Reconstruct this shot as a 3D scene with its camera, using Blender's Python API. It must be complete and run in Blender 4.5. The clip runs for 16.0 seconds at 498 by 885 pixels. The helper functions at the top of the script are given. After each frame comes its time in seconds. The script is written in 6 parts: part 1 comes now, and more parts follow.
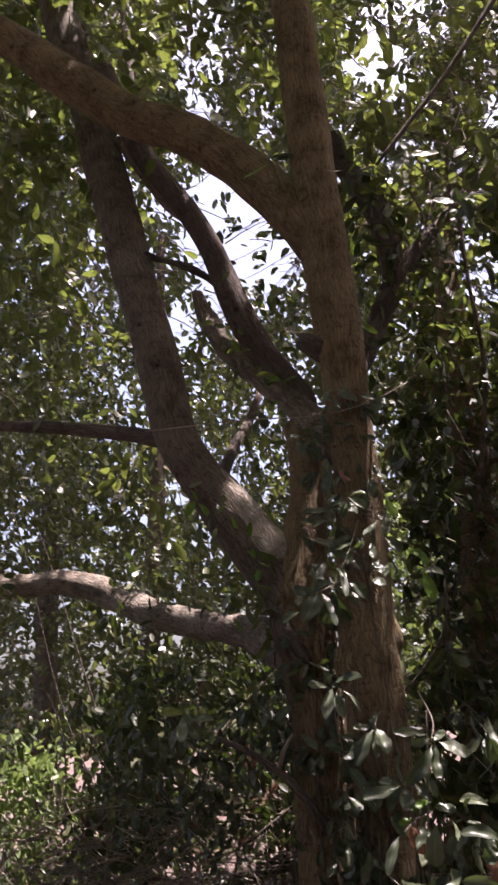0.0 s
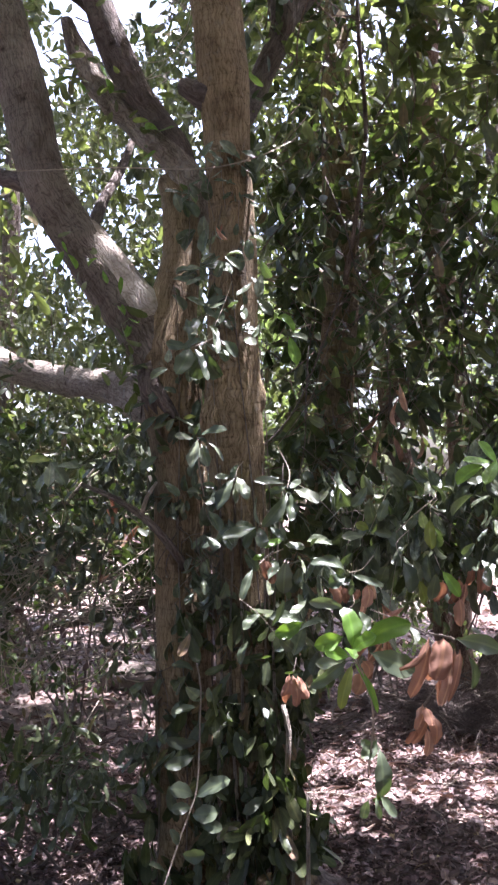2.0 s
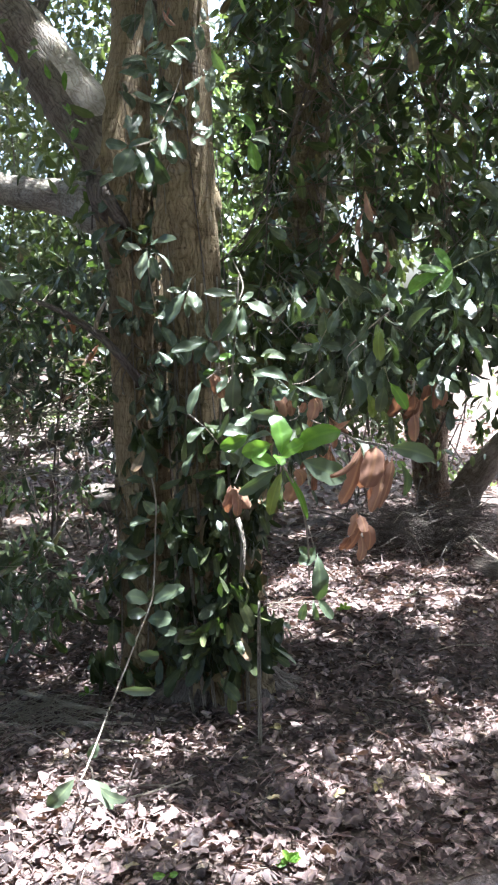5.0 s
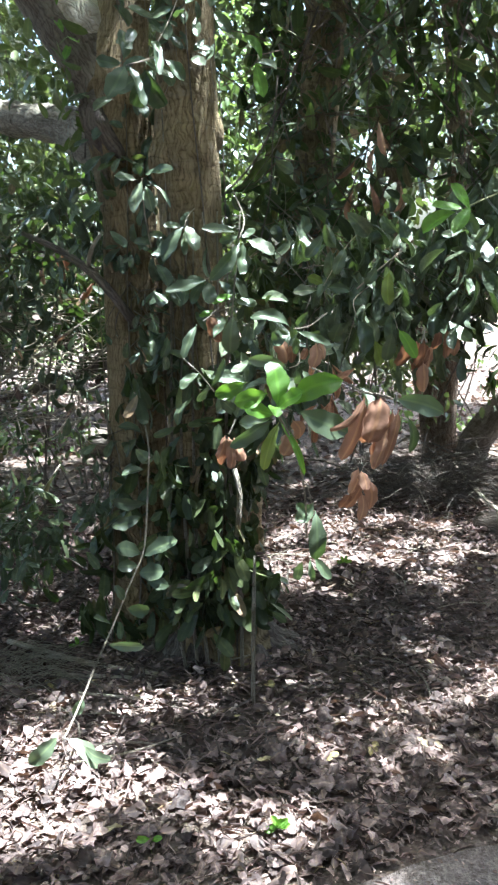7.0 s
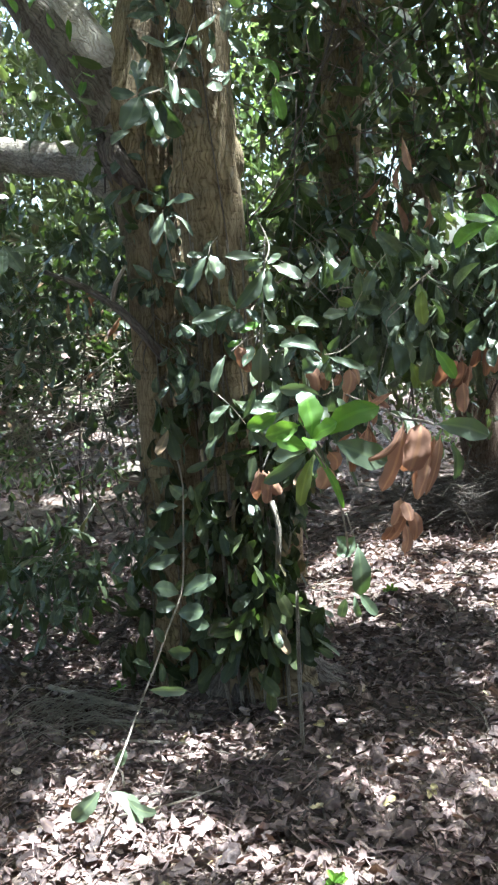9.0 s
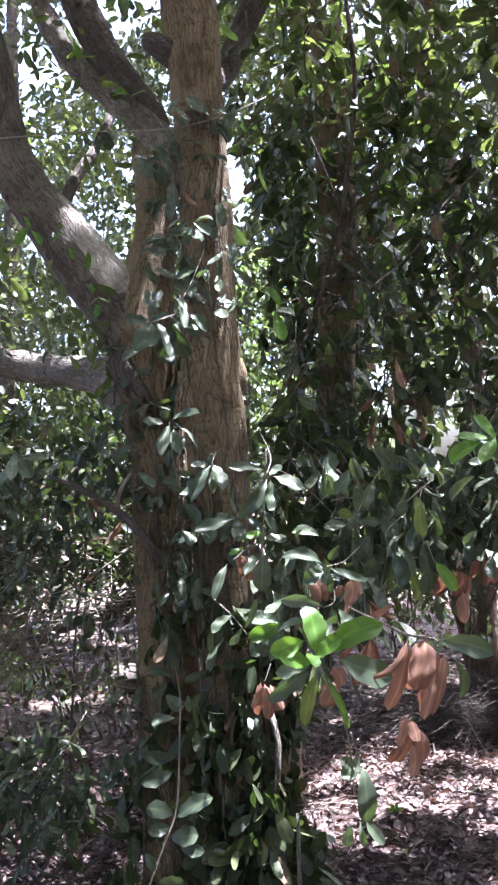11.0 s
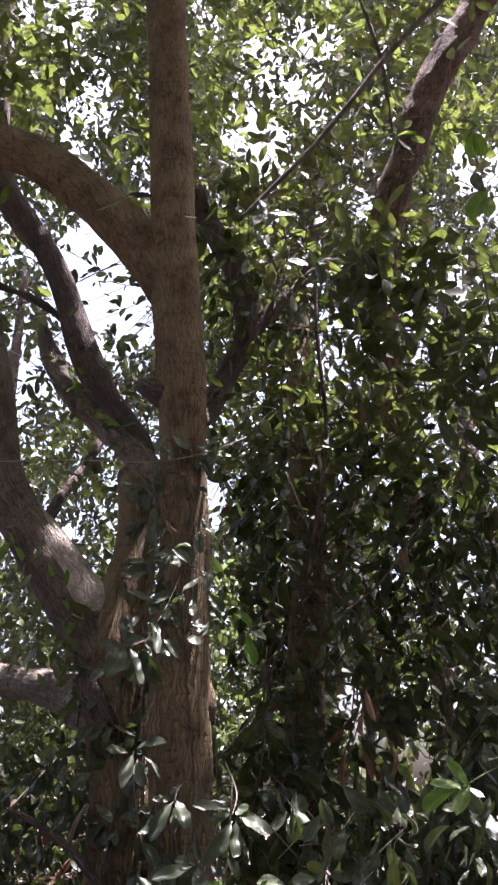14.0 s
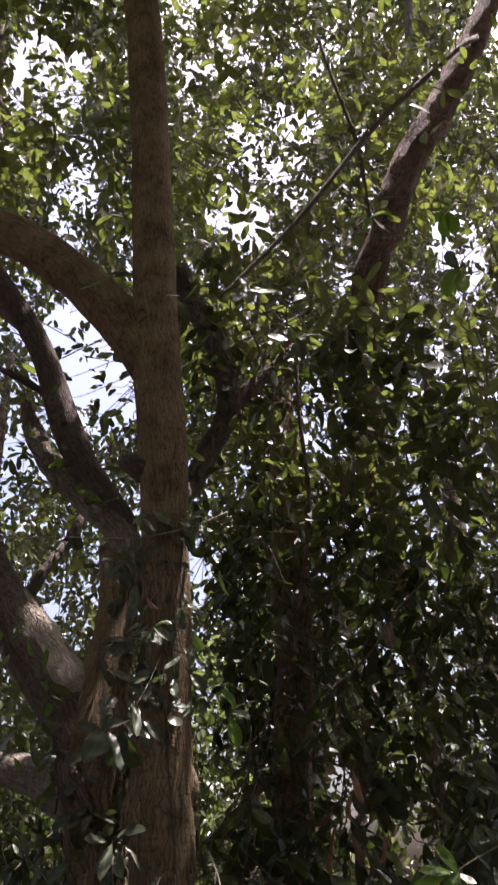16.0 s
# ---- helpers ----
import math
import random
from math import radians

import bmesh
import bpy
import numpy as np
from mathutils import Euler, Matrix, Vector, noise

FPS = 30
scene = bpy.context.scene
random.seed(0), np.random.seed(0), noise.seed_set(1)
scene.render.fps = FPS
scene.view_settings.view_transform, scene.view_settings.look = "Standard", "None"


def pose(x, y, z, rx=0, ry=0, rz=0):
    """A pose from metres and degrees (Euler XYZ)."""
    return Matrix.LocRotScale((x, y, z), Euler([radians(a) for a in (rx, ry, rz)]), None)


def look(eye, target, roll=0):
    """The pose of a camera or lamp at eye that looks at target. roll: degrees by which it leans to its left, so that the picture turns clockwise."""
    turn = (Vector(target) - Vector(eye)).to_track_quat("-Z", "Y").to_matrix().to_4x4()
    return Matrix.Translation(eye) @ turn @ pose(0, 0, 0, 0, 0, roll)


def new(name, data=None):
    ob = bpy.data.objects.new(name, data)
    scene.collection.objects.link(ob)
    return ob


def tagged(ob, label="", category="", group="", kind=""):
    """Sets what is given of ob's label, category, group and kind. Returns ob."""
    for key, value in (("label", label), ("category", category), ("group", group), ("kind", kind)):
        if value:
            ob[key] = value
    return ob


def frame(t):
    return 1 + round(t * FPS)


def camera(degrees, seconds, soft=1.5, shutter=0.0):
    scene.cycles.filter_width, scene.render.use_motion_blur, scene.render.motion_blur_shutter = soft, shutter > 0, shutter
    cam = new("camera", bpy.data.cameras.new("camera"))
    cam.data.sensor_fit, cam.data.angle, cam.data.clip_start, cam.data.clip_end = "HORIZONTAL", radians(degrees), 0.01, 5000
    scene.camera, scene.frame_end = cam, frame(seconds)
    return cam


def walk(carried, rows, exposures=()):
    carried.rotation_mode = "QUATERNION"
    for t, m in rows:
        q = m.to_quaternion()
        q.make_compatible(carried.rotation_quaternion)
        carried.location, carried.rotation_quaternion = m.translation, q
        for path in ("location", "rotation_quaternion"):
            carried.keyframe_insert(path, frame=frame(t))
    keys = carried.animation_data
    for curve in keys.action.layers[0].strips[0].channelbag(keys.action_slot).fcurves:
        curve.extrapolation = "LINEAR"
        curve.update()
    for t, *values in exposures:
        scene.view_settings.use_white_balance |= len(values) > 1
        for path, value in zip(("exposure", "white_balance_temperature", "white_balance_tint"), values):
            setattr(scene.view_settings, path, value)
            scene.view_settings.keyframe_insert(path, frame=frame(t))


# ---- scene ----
cam = camera(32.42, 16.0, soft=2.2, shutter=0.2)
# seconds, eye in metres, turn in degrees
PATH = [
    (0.0, 0.2557, 0.0487, 1.8392, 109.040, 3.546, 7.591),
    (0.5, 0.2095, 0.0600, 1.8302, 104.501, 2.855, 1.868),
    (1.0, 0.1788, 0.0441, 1.8091, 100.483, 2.344, -1.557),
    (1.5, 0.1644, 0.0323, 1.7863, 97.291, 2.336, -2.513),
    (2.0, 0.1588, 0.0330, 1.7646, 93.607, 2.371, -2.799),
    (2.5, 0.1599, 0.0441, 1.7399, 90.277, 2.035, -3.278),
    (3.0, 0.1735, 0.0435, 1.7216, 87.620, 1.903, -3.717),
    (3.5, 0.1722, 0.0399, 1.7072, 85.467, 2.031, -3.940),
    (3.7, 0.1752, 0.0414, 1.7037, 84.615, 2.314, -4.110),
    (5.8, 0.4543, 0.1538, 1.6783, 82.123, 2.872, -0.082),
    (6.0, 0.4612, 0.1627, 1.6768, 81.946, 2.896, 0.699),
    (6.5, 0.4475, 0.1962, 1.6695, 80.699, 2.220, 1.089),
    (7.0, 0.3919, 0.2807, 1.6695, 78.782, 1.411, -2.078),
    (7.5, 0.3446, 0.3297, 1.6681, 77.723, 1.522, -4.618),
    (8.0, 0.3605, 0.3609, 1.6709, 77.777, 2.738, -3.867),
    (8.5, 0.3914, 0.3860, 1.6718, 78.614, 4.010, -1.275),
    (8.7, 0.4085, 0.3883, 1.6703, 79.247, 4.731, -0.154),
    (10.8, 0.3898, 0.3502, 1.7176, 92.575, 3.551, -0.256),
    (11.0, 0.3873, 0.3472, 1.7200, 93.571, 3.861, -0.355),
    (11.5, 0.3841, 0.3487, 1.7349, 96.034, 4.544, -0.296),
    (12.0, 0.3816, 0.3391, 1.7538, 98.681, 4.094, -0.482),
    (12.5, 0.3781, 0.3126, 1.7631, 101.937, 3.476, -0.754),
    (13.0, 0.3748, 0.2862, 1.7756, 105.576, 2.810, -1.498),
    (13.5, 0.3720, 0.2675, 1.7929, 109.412, 2.251, -2.662),
    (14.0, 0.3679, 0.2423, 1.8083, 113.160, 1.925, -2.973),
    (14.5, 0.3699, 0.2244, 1.8245, 115.946, 1.921, -2.465),
    (15.0, 0.3742, 0.2056, 1.8264, 119.153, 2.052, -2.496),
    (15.5, 0.3832, 0.2098, 1.8270, 121.692, 2.301, -2.591),
    (16.0, 0.3982, 0.2368, 1.8177, 117.932, 2.805, -3.409),
]
walk(cam, [(t, pose(x, y, z, rx, ry, rz)) for t, x, y, z, rx, ry, rz in PATH], exposures=[
    (0.0, 2.0, 6450, 32.0), (0.5, 2.52, 6000, 30.0), (1.0, 3.05, 5750, 30.0), (1.5, 3.29, 5700, 29.0), (2.5, 3.42, 5500, 25.0), (3.5, 3.47, 5400, 19.0), (6.0, 3.54, 5300, 1.0), (8.5, 3.51, 5250, -3.0),
    (11.0, 3.52, 5250, 21.0), (12.0, 3.52, 5200, 32.0), (12.5, 3.5, 5200, 35.0), (13.0, 3.42, 5350, 34.0), (13.5, 2.96, 5550, 33.0), (14.0, 2.56, 5900, 31.0), (14.5, 2.28, 6050, 29.0), (15.0, 2.2, 6150, 29.0), (15.5, 1.98, 6350, 28.0), (16.0, 1.82, 6350, 28.0)])

# ---- sky and sun ----
SUN_EL, SUN_AZ = 75.0, 78.0          # degrees above the horizon, and from +y towards +x
to_sun = Vector((math.cos(radians(SUN_EL)) * math.sin(radians(SUN_AZ)), math.cos(radians(SUN_EL)) * math.cos(radians(SUN_AZ)), math.sin(radians(SUN_EL))))
world = bpy.data.worlds.new("sky")
scene.world = world
world.use_nodes = True
wn = world.node_tree
sky = wn.nodes.new("ShaderNodeTexSky")
sky.sky_type, sky.sun_disc, sky.sun_elevation, sky.sun_rotation = "NISHITA", False, radians(SUN_EL), radians(SUN_AZ)
sky.air_density, sky.dust_density, sky.ozone_density = 1.2, 8.0, 0.7
wn.links.new(sky.outputs[0], wn.nodes["Background"].inputs[0])
wn.nodes["Background"].inputs[1].default_value = 0.095
sun = new("sun", bpy.data.lights.new("sun", "SUN"))
sun.data.energy, sun.data.angle, sun.data.color = 4.0, radians(0.53), (1.0, 0.95, 0.88)
sun.matrix_world = look((0, 0, 30), Vector((0, 0, 30)) - to_sun)


# ---- materials ----
def mat(name):
    m = bpy.data.materials.new(name)
    m.use_nodes = True
    nt = m.node_tree
    return m, nt, nt.nodes["Principled BSDF"], nt.nodes["Material Output"]


def node(nt, kind, **values):
    n = nt.nodes.new(kind)
    for k, v in values.items():
        n.inputs[k].default_value = v
    return n


def ramp(nt, fac, stops):
    r = nt.nodes.new("ShaderNodeValToRGB")
    while len(r.color_ramp.elements) < len(stops):
        r.color_ramp.elements.new(0.5)
    for e, (p, c) in zip(r.color_ramp.elements, stops):
        e.position, e.color = p, (*c, 1)
    nt.links.new(fac, r.inputs[0])
    return r.outputs[0]


def mixed(nt, a, b, fac, how="MIX"):
    m = nt.nodes.new("ShaderNodeMix")
    m.data_type, m.blend_type = "RGBA", how
    for sock, v in ((m.inputs[0], fac), (m.inputs[6], a), (m.inputs[7], b)):
        if hasattr(v, "links"):
            nt.links.new(v, sock)
        else:
            sock.default_value = v if isinstance(v, float) else (*v, 1)
    return m.outputs[2]


def bump(nt, height, bsdf, strength, distance):
    b = node(nt, "ShaderNodeBump", Strength=strength, Distance=distance)
    nt.links.new(height, b.inputs["Height"])
    nt.links.new(b.outputs[0], bsdf.inputs["Normal"])


def leaf_material(name, stops, rough=0.38, passing=0.35, glow=(0.25, 0.42, 0.03), single=False, spec=0.5):
    """A leaf: waxy face, veined, partly letting light through. stops: colours chosen leaf by leaf."""
    m, nt, p, out = mat(name)
    if single:
        pick = nt.nodes.new("ShaderNodeObjectInfo").outputs["Random"]
    else:
        pick = nt.nodes.new("ShaderNodeNewGeometry").outputs["Random Per Island"]
    col = ramp(nt, pick, stops)
    tc = nt.nodes.new("ShaderNodeTexCoord")
    n1 = node(nt, "ShaderNodeTexNoise", Scale=4.0 if single else 35.0, Detail=4.0)
    nt.links.new(tc.outputs["Object"], n1.inputs["Vector"])
    blot = ramp(nt, n1.outputs["Fac"], [(0.3, (0.55, 0.55, 0.5)), (0.7, (1.2, 1.2, 1.15))])
    col = mixed(nt, col, blot, 1.0, "MULTIPLY")
    uv = nt.nodes.new("ShaderNodeUVMap")
    sep = nt.nodes.new("ShaderNodeSeparateXYZ")
    nt.links.new(uv.outputs[0], sep.inputs[0])
    rib = nt.nodes.new("ShaderNodeMath")
    rib.operation = "ABSOLUTE"
    nt.links.new(sep.outputs[0], rib.inputs[0])
    ribc = ramp(nt, rib.outputs[0], [(0.03, (1.5, 1.5, 1.3)), (0.09, (1, 1, 1))])
    col = mixed(nt, col, ribc, 1.0, "MULTIPLY")
    nt.links.new(col, p.inputs["Base Color"])
    p.inputs["Roughness"].default_value = rough
    p.inputs["Specular IOR Level"].default_value = spec
    bump(nt, n1.outputs["Fac"], p, 0.35, 0.03 if single else 0.004)
    if passing > 0:
        tr = nt.nodes.new("ShaderNodeBsdfTranslucent")
        tcol = mixed(nt, col, (*glow,), 0.75)
        nt.links.new(tcol, tr.inputs[0])
        mx = nt.nodes.new("ShaderNodeMixShader")
        mx.inputs[0].default_value = passing
        nt.links.new(p.outputs[0], mx.inputs[1])
        nt.links.new(tr.outputs[0], mx.inputs[2])
        nt.links.new(mx.outputs[0], out.inputs[0])
    return m


def bark_material(name, dark, mid, light, fissure=1.0, lichen=0.35):
    """Bark on a limb's own UV (metres round, metres along): a net of long fissures, cross wrinkles, knots and pale lichen."""
    m, nt, p, out = mat(name)
    uv = nt.nodes.new("ShaderNodeUVMap")

    def scaled(vec, x, y):
        mp = nt.nodes.new("ShaderNodeMapping")
        mp.inputs["Scale"].default_value = (x, y, 1.0)
        nt.links.new(vec, mp.inputs[0])
        return mp.outputs[0]

    def noisy(vec, scale, detail, rough=0.55):
        n = node(nt, "ShaderNodeTexNoise", Scale=scale, Detail=detail, Roughness=rough)
        nt.links.new(vec, n.inputs["Vector"])
        return n

    warp = noisy(uv.outputs[0], 14.0, 4.0)
    shift = nt.nodes.new("ShaderNodeVectorMath")
    shift.operation = "MULTIPLY_ADD"
    shift.inputs[1].default_value = (0.065, 0.03, 0.0)
    nt.links.new(warp.outputs["Color"], shift.inputs[0])
    nt.links.new(uv.outputs[0], shift.inputs[2])
    net = node(nt, "ShaderNodeTexVoronoi", Scale=1.0)
    net.feature = "DISTANCE_TO_EDGE"
    nt.links.new(scaled(shift.outputs[0], 70.0, 8.0), net.inputs["Vector"])
    fine = noisy(scaled(shift.outputs[0], 170.0, 45.0), 1.0, 6.0, 0.65)
    rings = noisy(scaled(shift.outputs[0], 9.0, 75.0), 1.0, 4.0)
    big = noisy(uv.outputs[0], 5.0, 6.0, 0.6)
    pale = noisy(uv.outputs[0], 11.0, 8.0, 0.7)
    knots = node(nt, "ShaderNodeTexVoronoi", Scale=1.0)
    nt.links.new(scaled(shift.outputs[0], 5.0, 6.0), knots.inputs["Vector"])
    ridge = ramp(nt, net.outputs["Distance"], [(0.0, (0.05, 0.05, 0.05)), (0.09, (0.7, 0.7, 0.7)), (0.4, (1, 1, 1))])
    wrinkle = ramp(nt, rings.outputs["Fac"], [(0.36, (0.45, 0.45, 0.45)), (0.46, (1, 1, 1))])
    height = mixed(nt, mixed(nt, ridge, fine.outputs["Fac"], 0.48), wrinkle, 0.25)
    base = ramp(nt, height, [(0.2, dark), (0.5, mid), (0.8, light)])
    tone = ramp(nt, big.outputs["Fac"], [(0.32, (0.55, 0.51, 0.47)), (0.5, (1.0, 0.97, 0.93)), (0.68, (1.3, 1.3, 1.27))])
    col = mixed(nt, base, tone, 1.0, "MULTIPLY")
    spot = ramp(nt, knots.outputs["Distance"], [(0.03, (0.25, 0.22, 0.2)), (0.1, (0.75, 0.72, 0.7)), (0.16, (1, 1, 1))])
    col = mixed(nt, col, spot, 1.0, "MULTIPLY")
    patch = ramp(nt, pale.outputs["Fac"], [(0.56, (0, 0, 0)), (0.68, (lichen, lichen, lichen))])
    col = mixed(nt, col, (0.3, 0.29, 0.25), patch)
    nt.links.new(col, p.inputs["Base Color"])
    p.inputs["Roughness"].default_value = 0.88
    p.inputs["Specular IOR Level"].default_value = 0.2
    bump(nt, height, p, 1.0 * fissure, 0.016)
    return m


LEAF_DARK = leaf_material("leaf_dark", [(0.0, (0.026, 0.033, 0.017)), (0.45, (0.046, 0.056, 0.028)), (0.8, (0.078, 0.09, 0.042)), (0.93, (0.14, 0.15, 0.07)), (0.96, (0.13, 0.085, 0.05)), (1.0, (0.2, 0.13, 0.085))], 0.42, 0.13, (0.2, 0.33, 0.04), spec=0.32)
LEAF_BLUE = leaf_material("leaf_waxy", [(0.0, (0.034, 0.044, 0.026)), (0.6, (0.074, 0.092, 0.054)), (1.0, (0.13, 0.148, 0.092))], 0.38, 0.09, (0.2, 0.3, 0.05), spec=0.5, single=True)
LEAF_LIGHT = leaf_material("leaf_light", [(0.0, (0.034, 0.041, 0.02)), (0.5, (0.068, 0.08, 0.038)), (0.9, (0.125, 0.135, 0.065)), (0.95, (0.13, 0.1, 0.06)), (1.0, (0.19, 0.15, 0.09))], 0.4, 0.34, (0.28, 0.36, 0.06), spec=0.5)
LEAF_FAR = leaf_material("leaf_far", [(0.0, (0.034, 0.043, 0.022)), (0.5, (0.065, 0.078, 0.042)), (1.0, (0.13, 0.14, 0.08))], 0.4, 0.24, (0.26, 0.33, 0.06), spec=0.55)
# lit copy of the bush leaf: sunlight put into a brighter, yellower colour
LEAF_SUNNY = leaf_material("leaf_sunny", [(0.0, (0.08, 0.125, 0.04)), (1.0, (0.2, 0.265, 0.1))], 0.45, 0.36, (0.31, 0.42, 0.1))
LEAF_FRESH = leaf_material("leaf_fresh", [(0.0, (0.1, 0.2, 0.03)), (1.0, (0.17, 0.3, 0.045))], 0.42, 0.32, (0.26, 0.45, 0.03), single=True)
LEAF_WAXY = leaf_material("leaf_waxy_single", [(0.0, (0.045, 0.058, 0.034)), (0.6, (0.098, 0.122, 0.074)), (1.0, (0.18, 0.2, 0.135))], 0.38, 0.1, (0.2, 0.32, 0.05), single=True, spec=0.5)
LEAF_YELLOW = leaf_material("leaf_yellowing", [(0.0, (0.13, 0.17, 0.035)), (1.0, (0.2, 0.23, 0.05))], 0.45, 0.3, (0.3, 0.36, 0.04), single=True)
LEAF_DRY = leaf_material("leaf_dried", [(0.0, (0.23, 0.12, 0.085)), (0.6, (0.38, 0.21, 0.15)), (1.0, (0.49, 0.3, 0.22))], 0.7, 0.15, (0.5, 0.2, 0.08), single=True, spec=0.2)
LITTER_STOPS = [(0.0, (0.04, 0.028, 0.028)), (0.35, (0.105, 0.073, 0.071)), (0.65, (0.19, 0.132, 0.128)), (0.85, (0.285, 0.2, 0.194)), (0.985, (0.36, 0.265, 0.25)), (1.0, (0.36, 0.29, 0.14))]
LITTER = leaf_material("leaf_litter", LITTER_STOPS, 0.65, 0.08, (0.4, 0.2, 0.1), spec=0.25)
LITTER_ONE = leaf_material("leaf_litter_single", LITTER_STOPS, 0.65, 0.08, (0.4, 0.2, 0.1), single=True, spec=0.25)
BARK = bark_material("bark_brown", (0.037, 0.026, 0.014), (0.17, 0.125, 0.069), (0.285, 0.22, 0.132))
BARK_GREY = bark_material("bark_grey", (0.07, 0.057, 0.045), (0.2, 0.168, 0.135), (0.36, 0.315, 0.26), 1.3, 0.9)
# greyer than the trunk; the limb's backlit shade is put into the darker tone
BARK_LIMB = bark_material("bark_limb", (0.042, 0.034, 0.027), (0.13, 0.106, 0.082), (0.225, 0.192, 0.155))
BARK_RED = bark_material("bark_red", (0.05, 0.033, 0.024), (0.15, 0.095, 0.068), (0.28, 0.21, 0.165), 1.6)
BARK_DARK = bark_material("bark_dark", (0.05, 0.04, 0.035), (0.11, 0.088, 0.075), (0.18, 0.15, 0.13))
STEM_GREEN = bark_material("stem_green", (0.10, 0.12, 0.05), (0.17, 0.18, 0.08), (0.25, 0.24, 0.13))
SUNLIT_WOOD = bark_material("sunlit_wood", (0.24, 0.19, 0.14), (0.46, 0.4, 0.33), (0.62, 0.56, 0.48), 1.2, 0.0)
STEM_PALE = bark_material("stem_pale", (0.2, 0.16, 0.12), (0.36, 0.3, 0.24), (0.5, 0.44, 0.36))


def soil_material(name, stops, scale):
    m, nt, p, out = mat(name)
    tc = nt.nodes.new("ShaderNodeTexCoord")
    a = node(nt, "ShaderNodeTexNoise", Scale=scale, Detail=8.0, Roughness=0.65)
    b = node(nt, "ShaderNodeTexNoise", Scale=1.3, Detail=3.0)
    c = node(nt, "ShaderNodeTexVoronoi", Scale=scale * 3)
    for n in (a, b, c):
        nt.links.new(tc.outputs["Object"], n.inputs["Vector"])
    col = ramp(nt, a.outputs["Fac"], stops)
    tone = ramp(nt, b.outputs["Fac"], [(0.3, (0.75, 0.75, 0.75)), (0.7, (1.15, 1.15, 1.15))])
    nt.links.new(mixed(nt, col, tone, 1.0, "MULTIPLY"), p.inputs["Base Color"])
    p.inputs["Roughness"].default_value = 0.92
    p.inputs["Specular IOR Level"].default_value = 0.2
    bump(nt, mixed(nt, a.outputs["Fac"], c.outputs["Distance"], 0.4), p, 0.8, 0.02)
    return m


SOIL = soil_material("forest_soil", [(0.3, (0.05, 0.037, 0.03)), (0.5, (0.11, 0.08, 0.065)), (0.7, (0.19, 0.145, 0.12))], 24.0)
PATH_DIRT = soil_material("path_dirt", [(0.3, (0.07, 0.052, 0.045)), (0.5, (0.14, 0.108, 0.096)), (0.7, (0.24, 0.192, 0.175))], 60.0)

# ---- building helpers ----
rng = np.random.default_rng(7)


def mesh_of(name, verts, tris, uvs=None, smooth=True):
    """A triangle mesh from arrays; uvs: one pair for each vertex."""
    verts, tris = np.asarray(verts, np.float32), np.asarray(tris, np.int32)
    me = bpy.data.meshes.new(name)
    me.vertices.add(len(verts))
    me.vertices.foreach_set("co", verts.ravel())
    me.loops.add(tris.size)
    me.loops.foreach_set("vertex_index", tris.ravel())
    me.polygons.add(len(tris))
    me.polygons.foreach_set("loop_start", np.arange(0, tris.size, 3, dtype=np.int32))
    if uvs is not None:
        layer = me.uv_layers.new(name="UVMap")
        layer.data.foreach_set("uv", np.asarray(uvs, np.float32)[tris.ravel()].ravel())
    me.update(calc_edges=True)
    me.polygons.foreach_set("use_smooth", np.full(len(tris), smooth))
    me.validate()
    return me


def put(name, me, material, parent=None, label="", m=None):
    if not me.materials:
        me.materials.append(material)
    ob = new(name, me)
    if parent is not None:
        ob.parent = parent
    if m is not None:
        ob.matrix_local = m
    if label:
        tagged(ob, label)
    return ob


def empty(name, place, label, category, group="", kind=""):
    ob = new(name)
    ob.empty_display_size = 0.1
    ob.location = place
    return tagged(ob, label, category, group, kind)


def spline(points, step):
    """Catmull-Rom through rows of x, y, z, radius."""
    p = np.array(points, float)
    p = np.vstack([2 * p[0] - p[1], p, 2 * p[-1] - p[-2]])
    out = []
    for i in range(1, len(p) - 2):
        n = max(2, int(np.linalg.norm(p[i + 1, :3] - p[i, :3]) / step))
        for u in np.arange(n) / n:
            a, b, c, d = p[i - 1], p[i], p[i + 1], p[i + 2]
            out.append(0.5 * (2 * b + (c - a) * u + (2 * a - 5 * b + 4 * c - d) * u * u + (3 * b - a - 3 * c + d) * u ** 3))
    out.append(p[-2])
    return np.array(out)


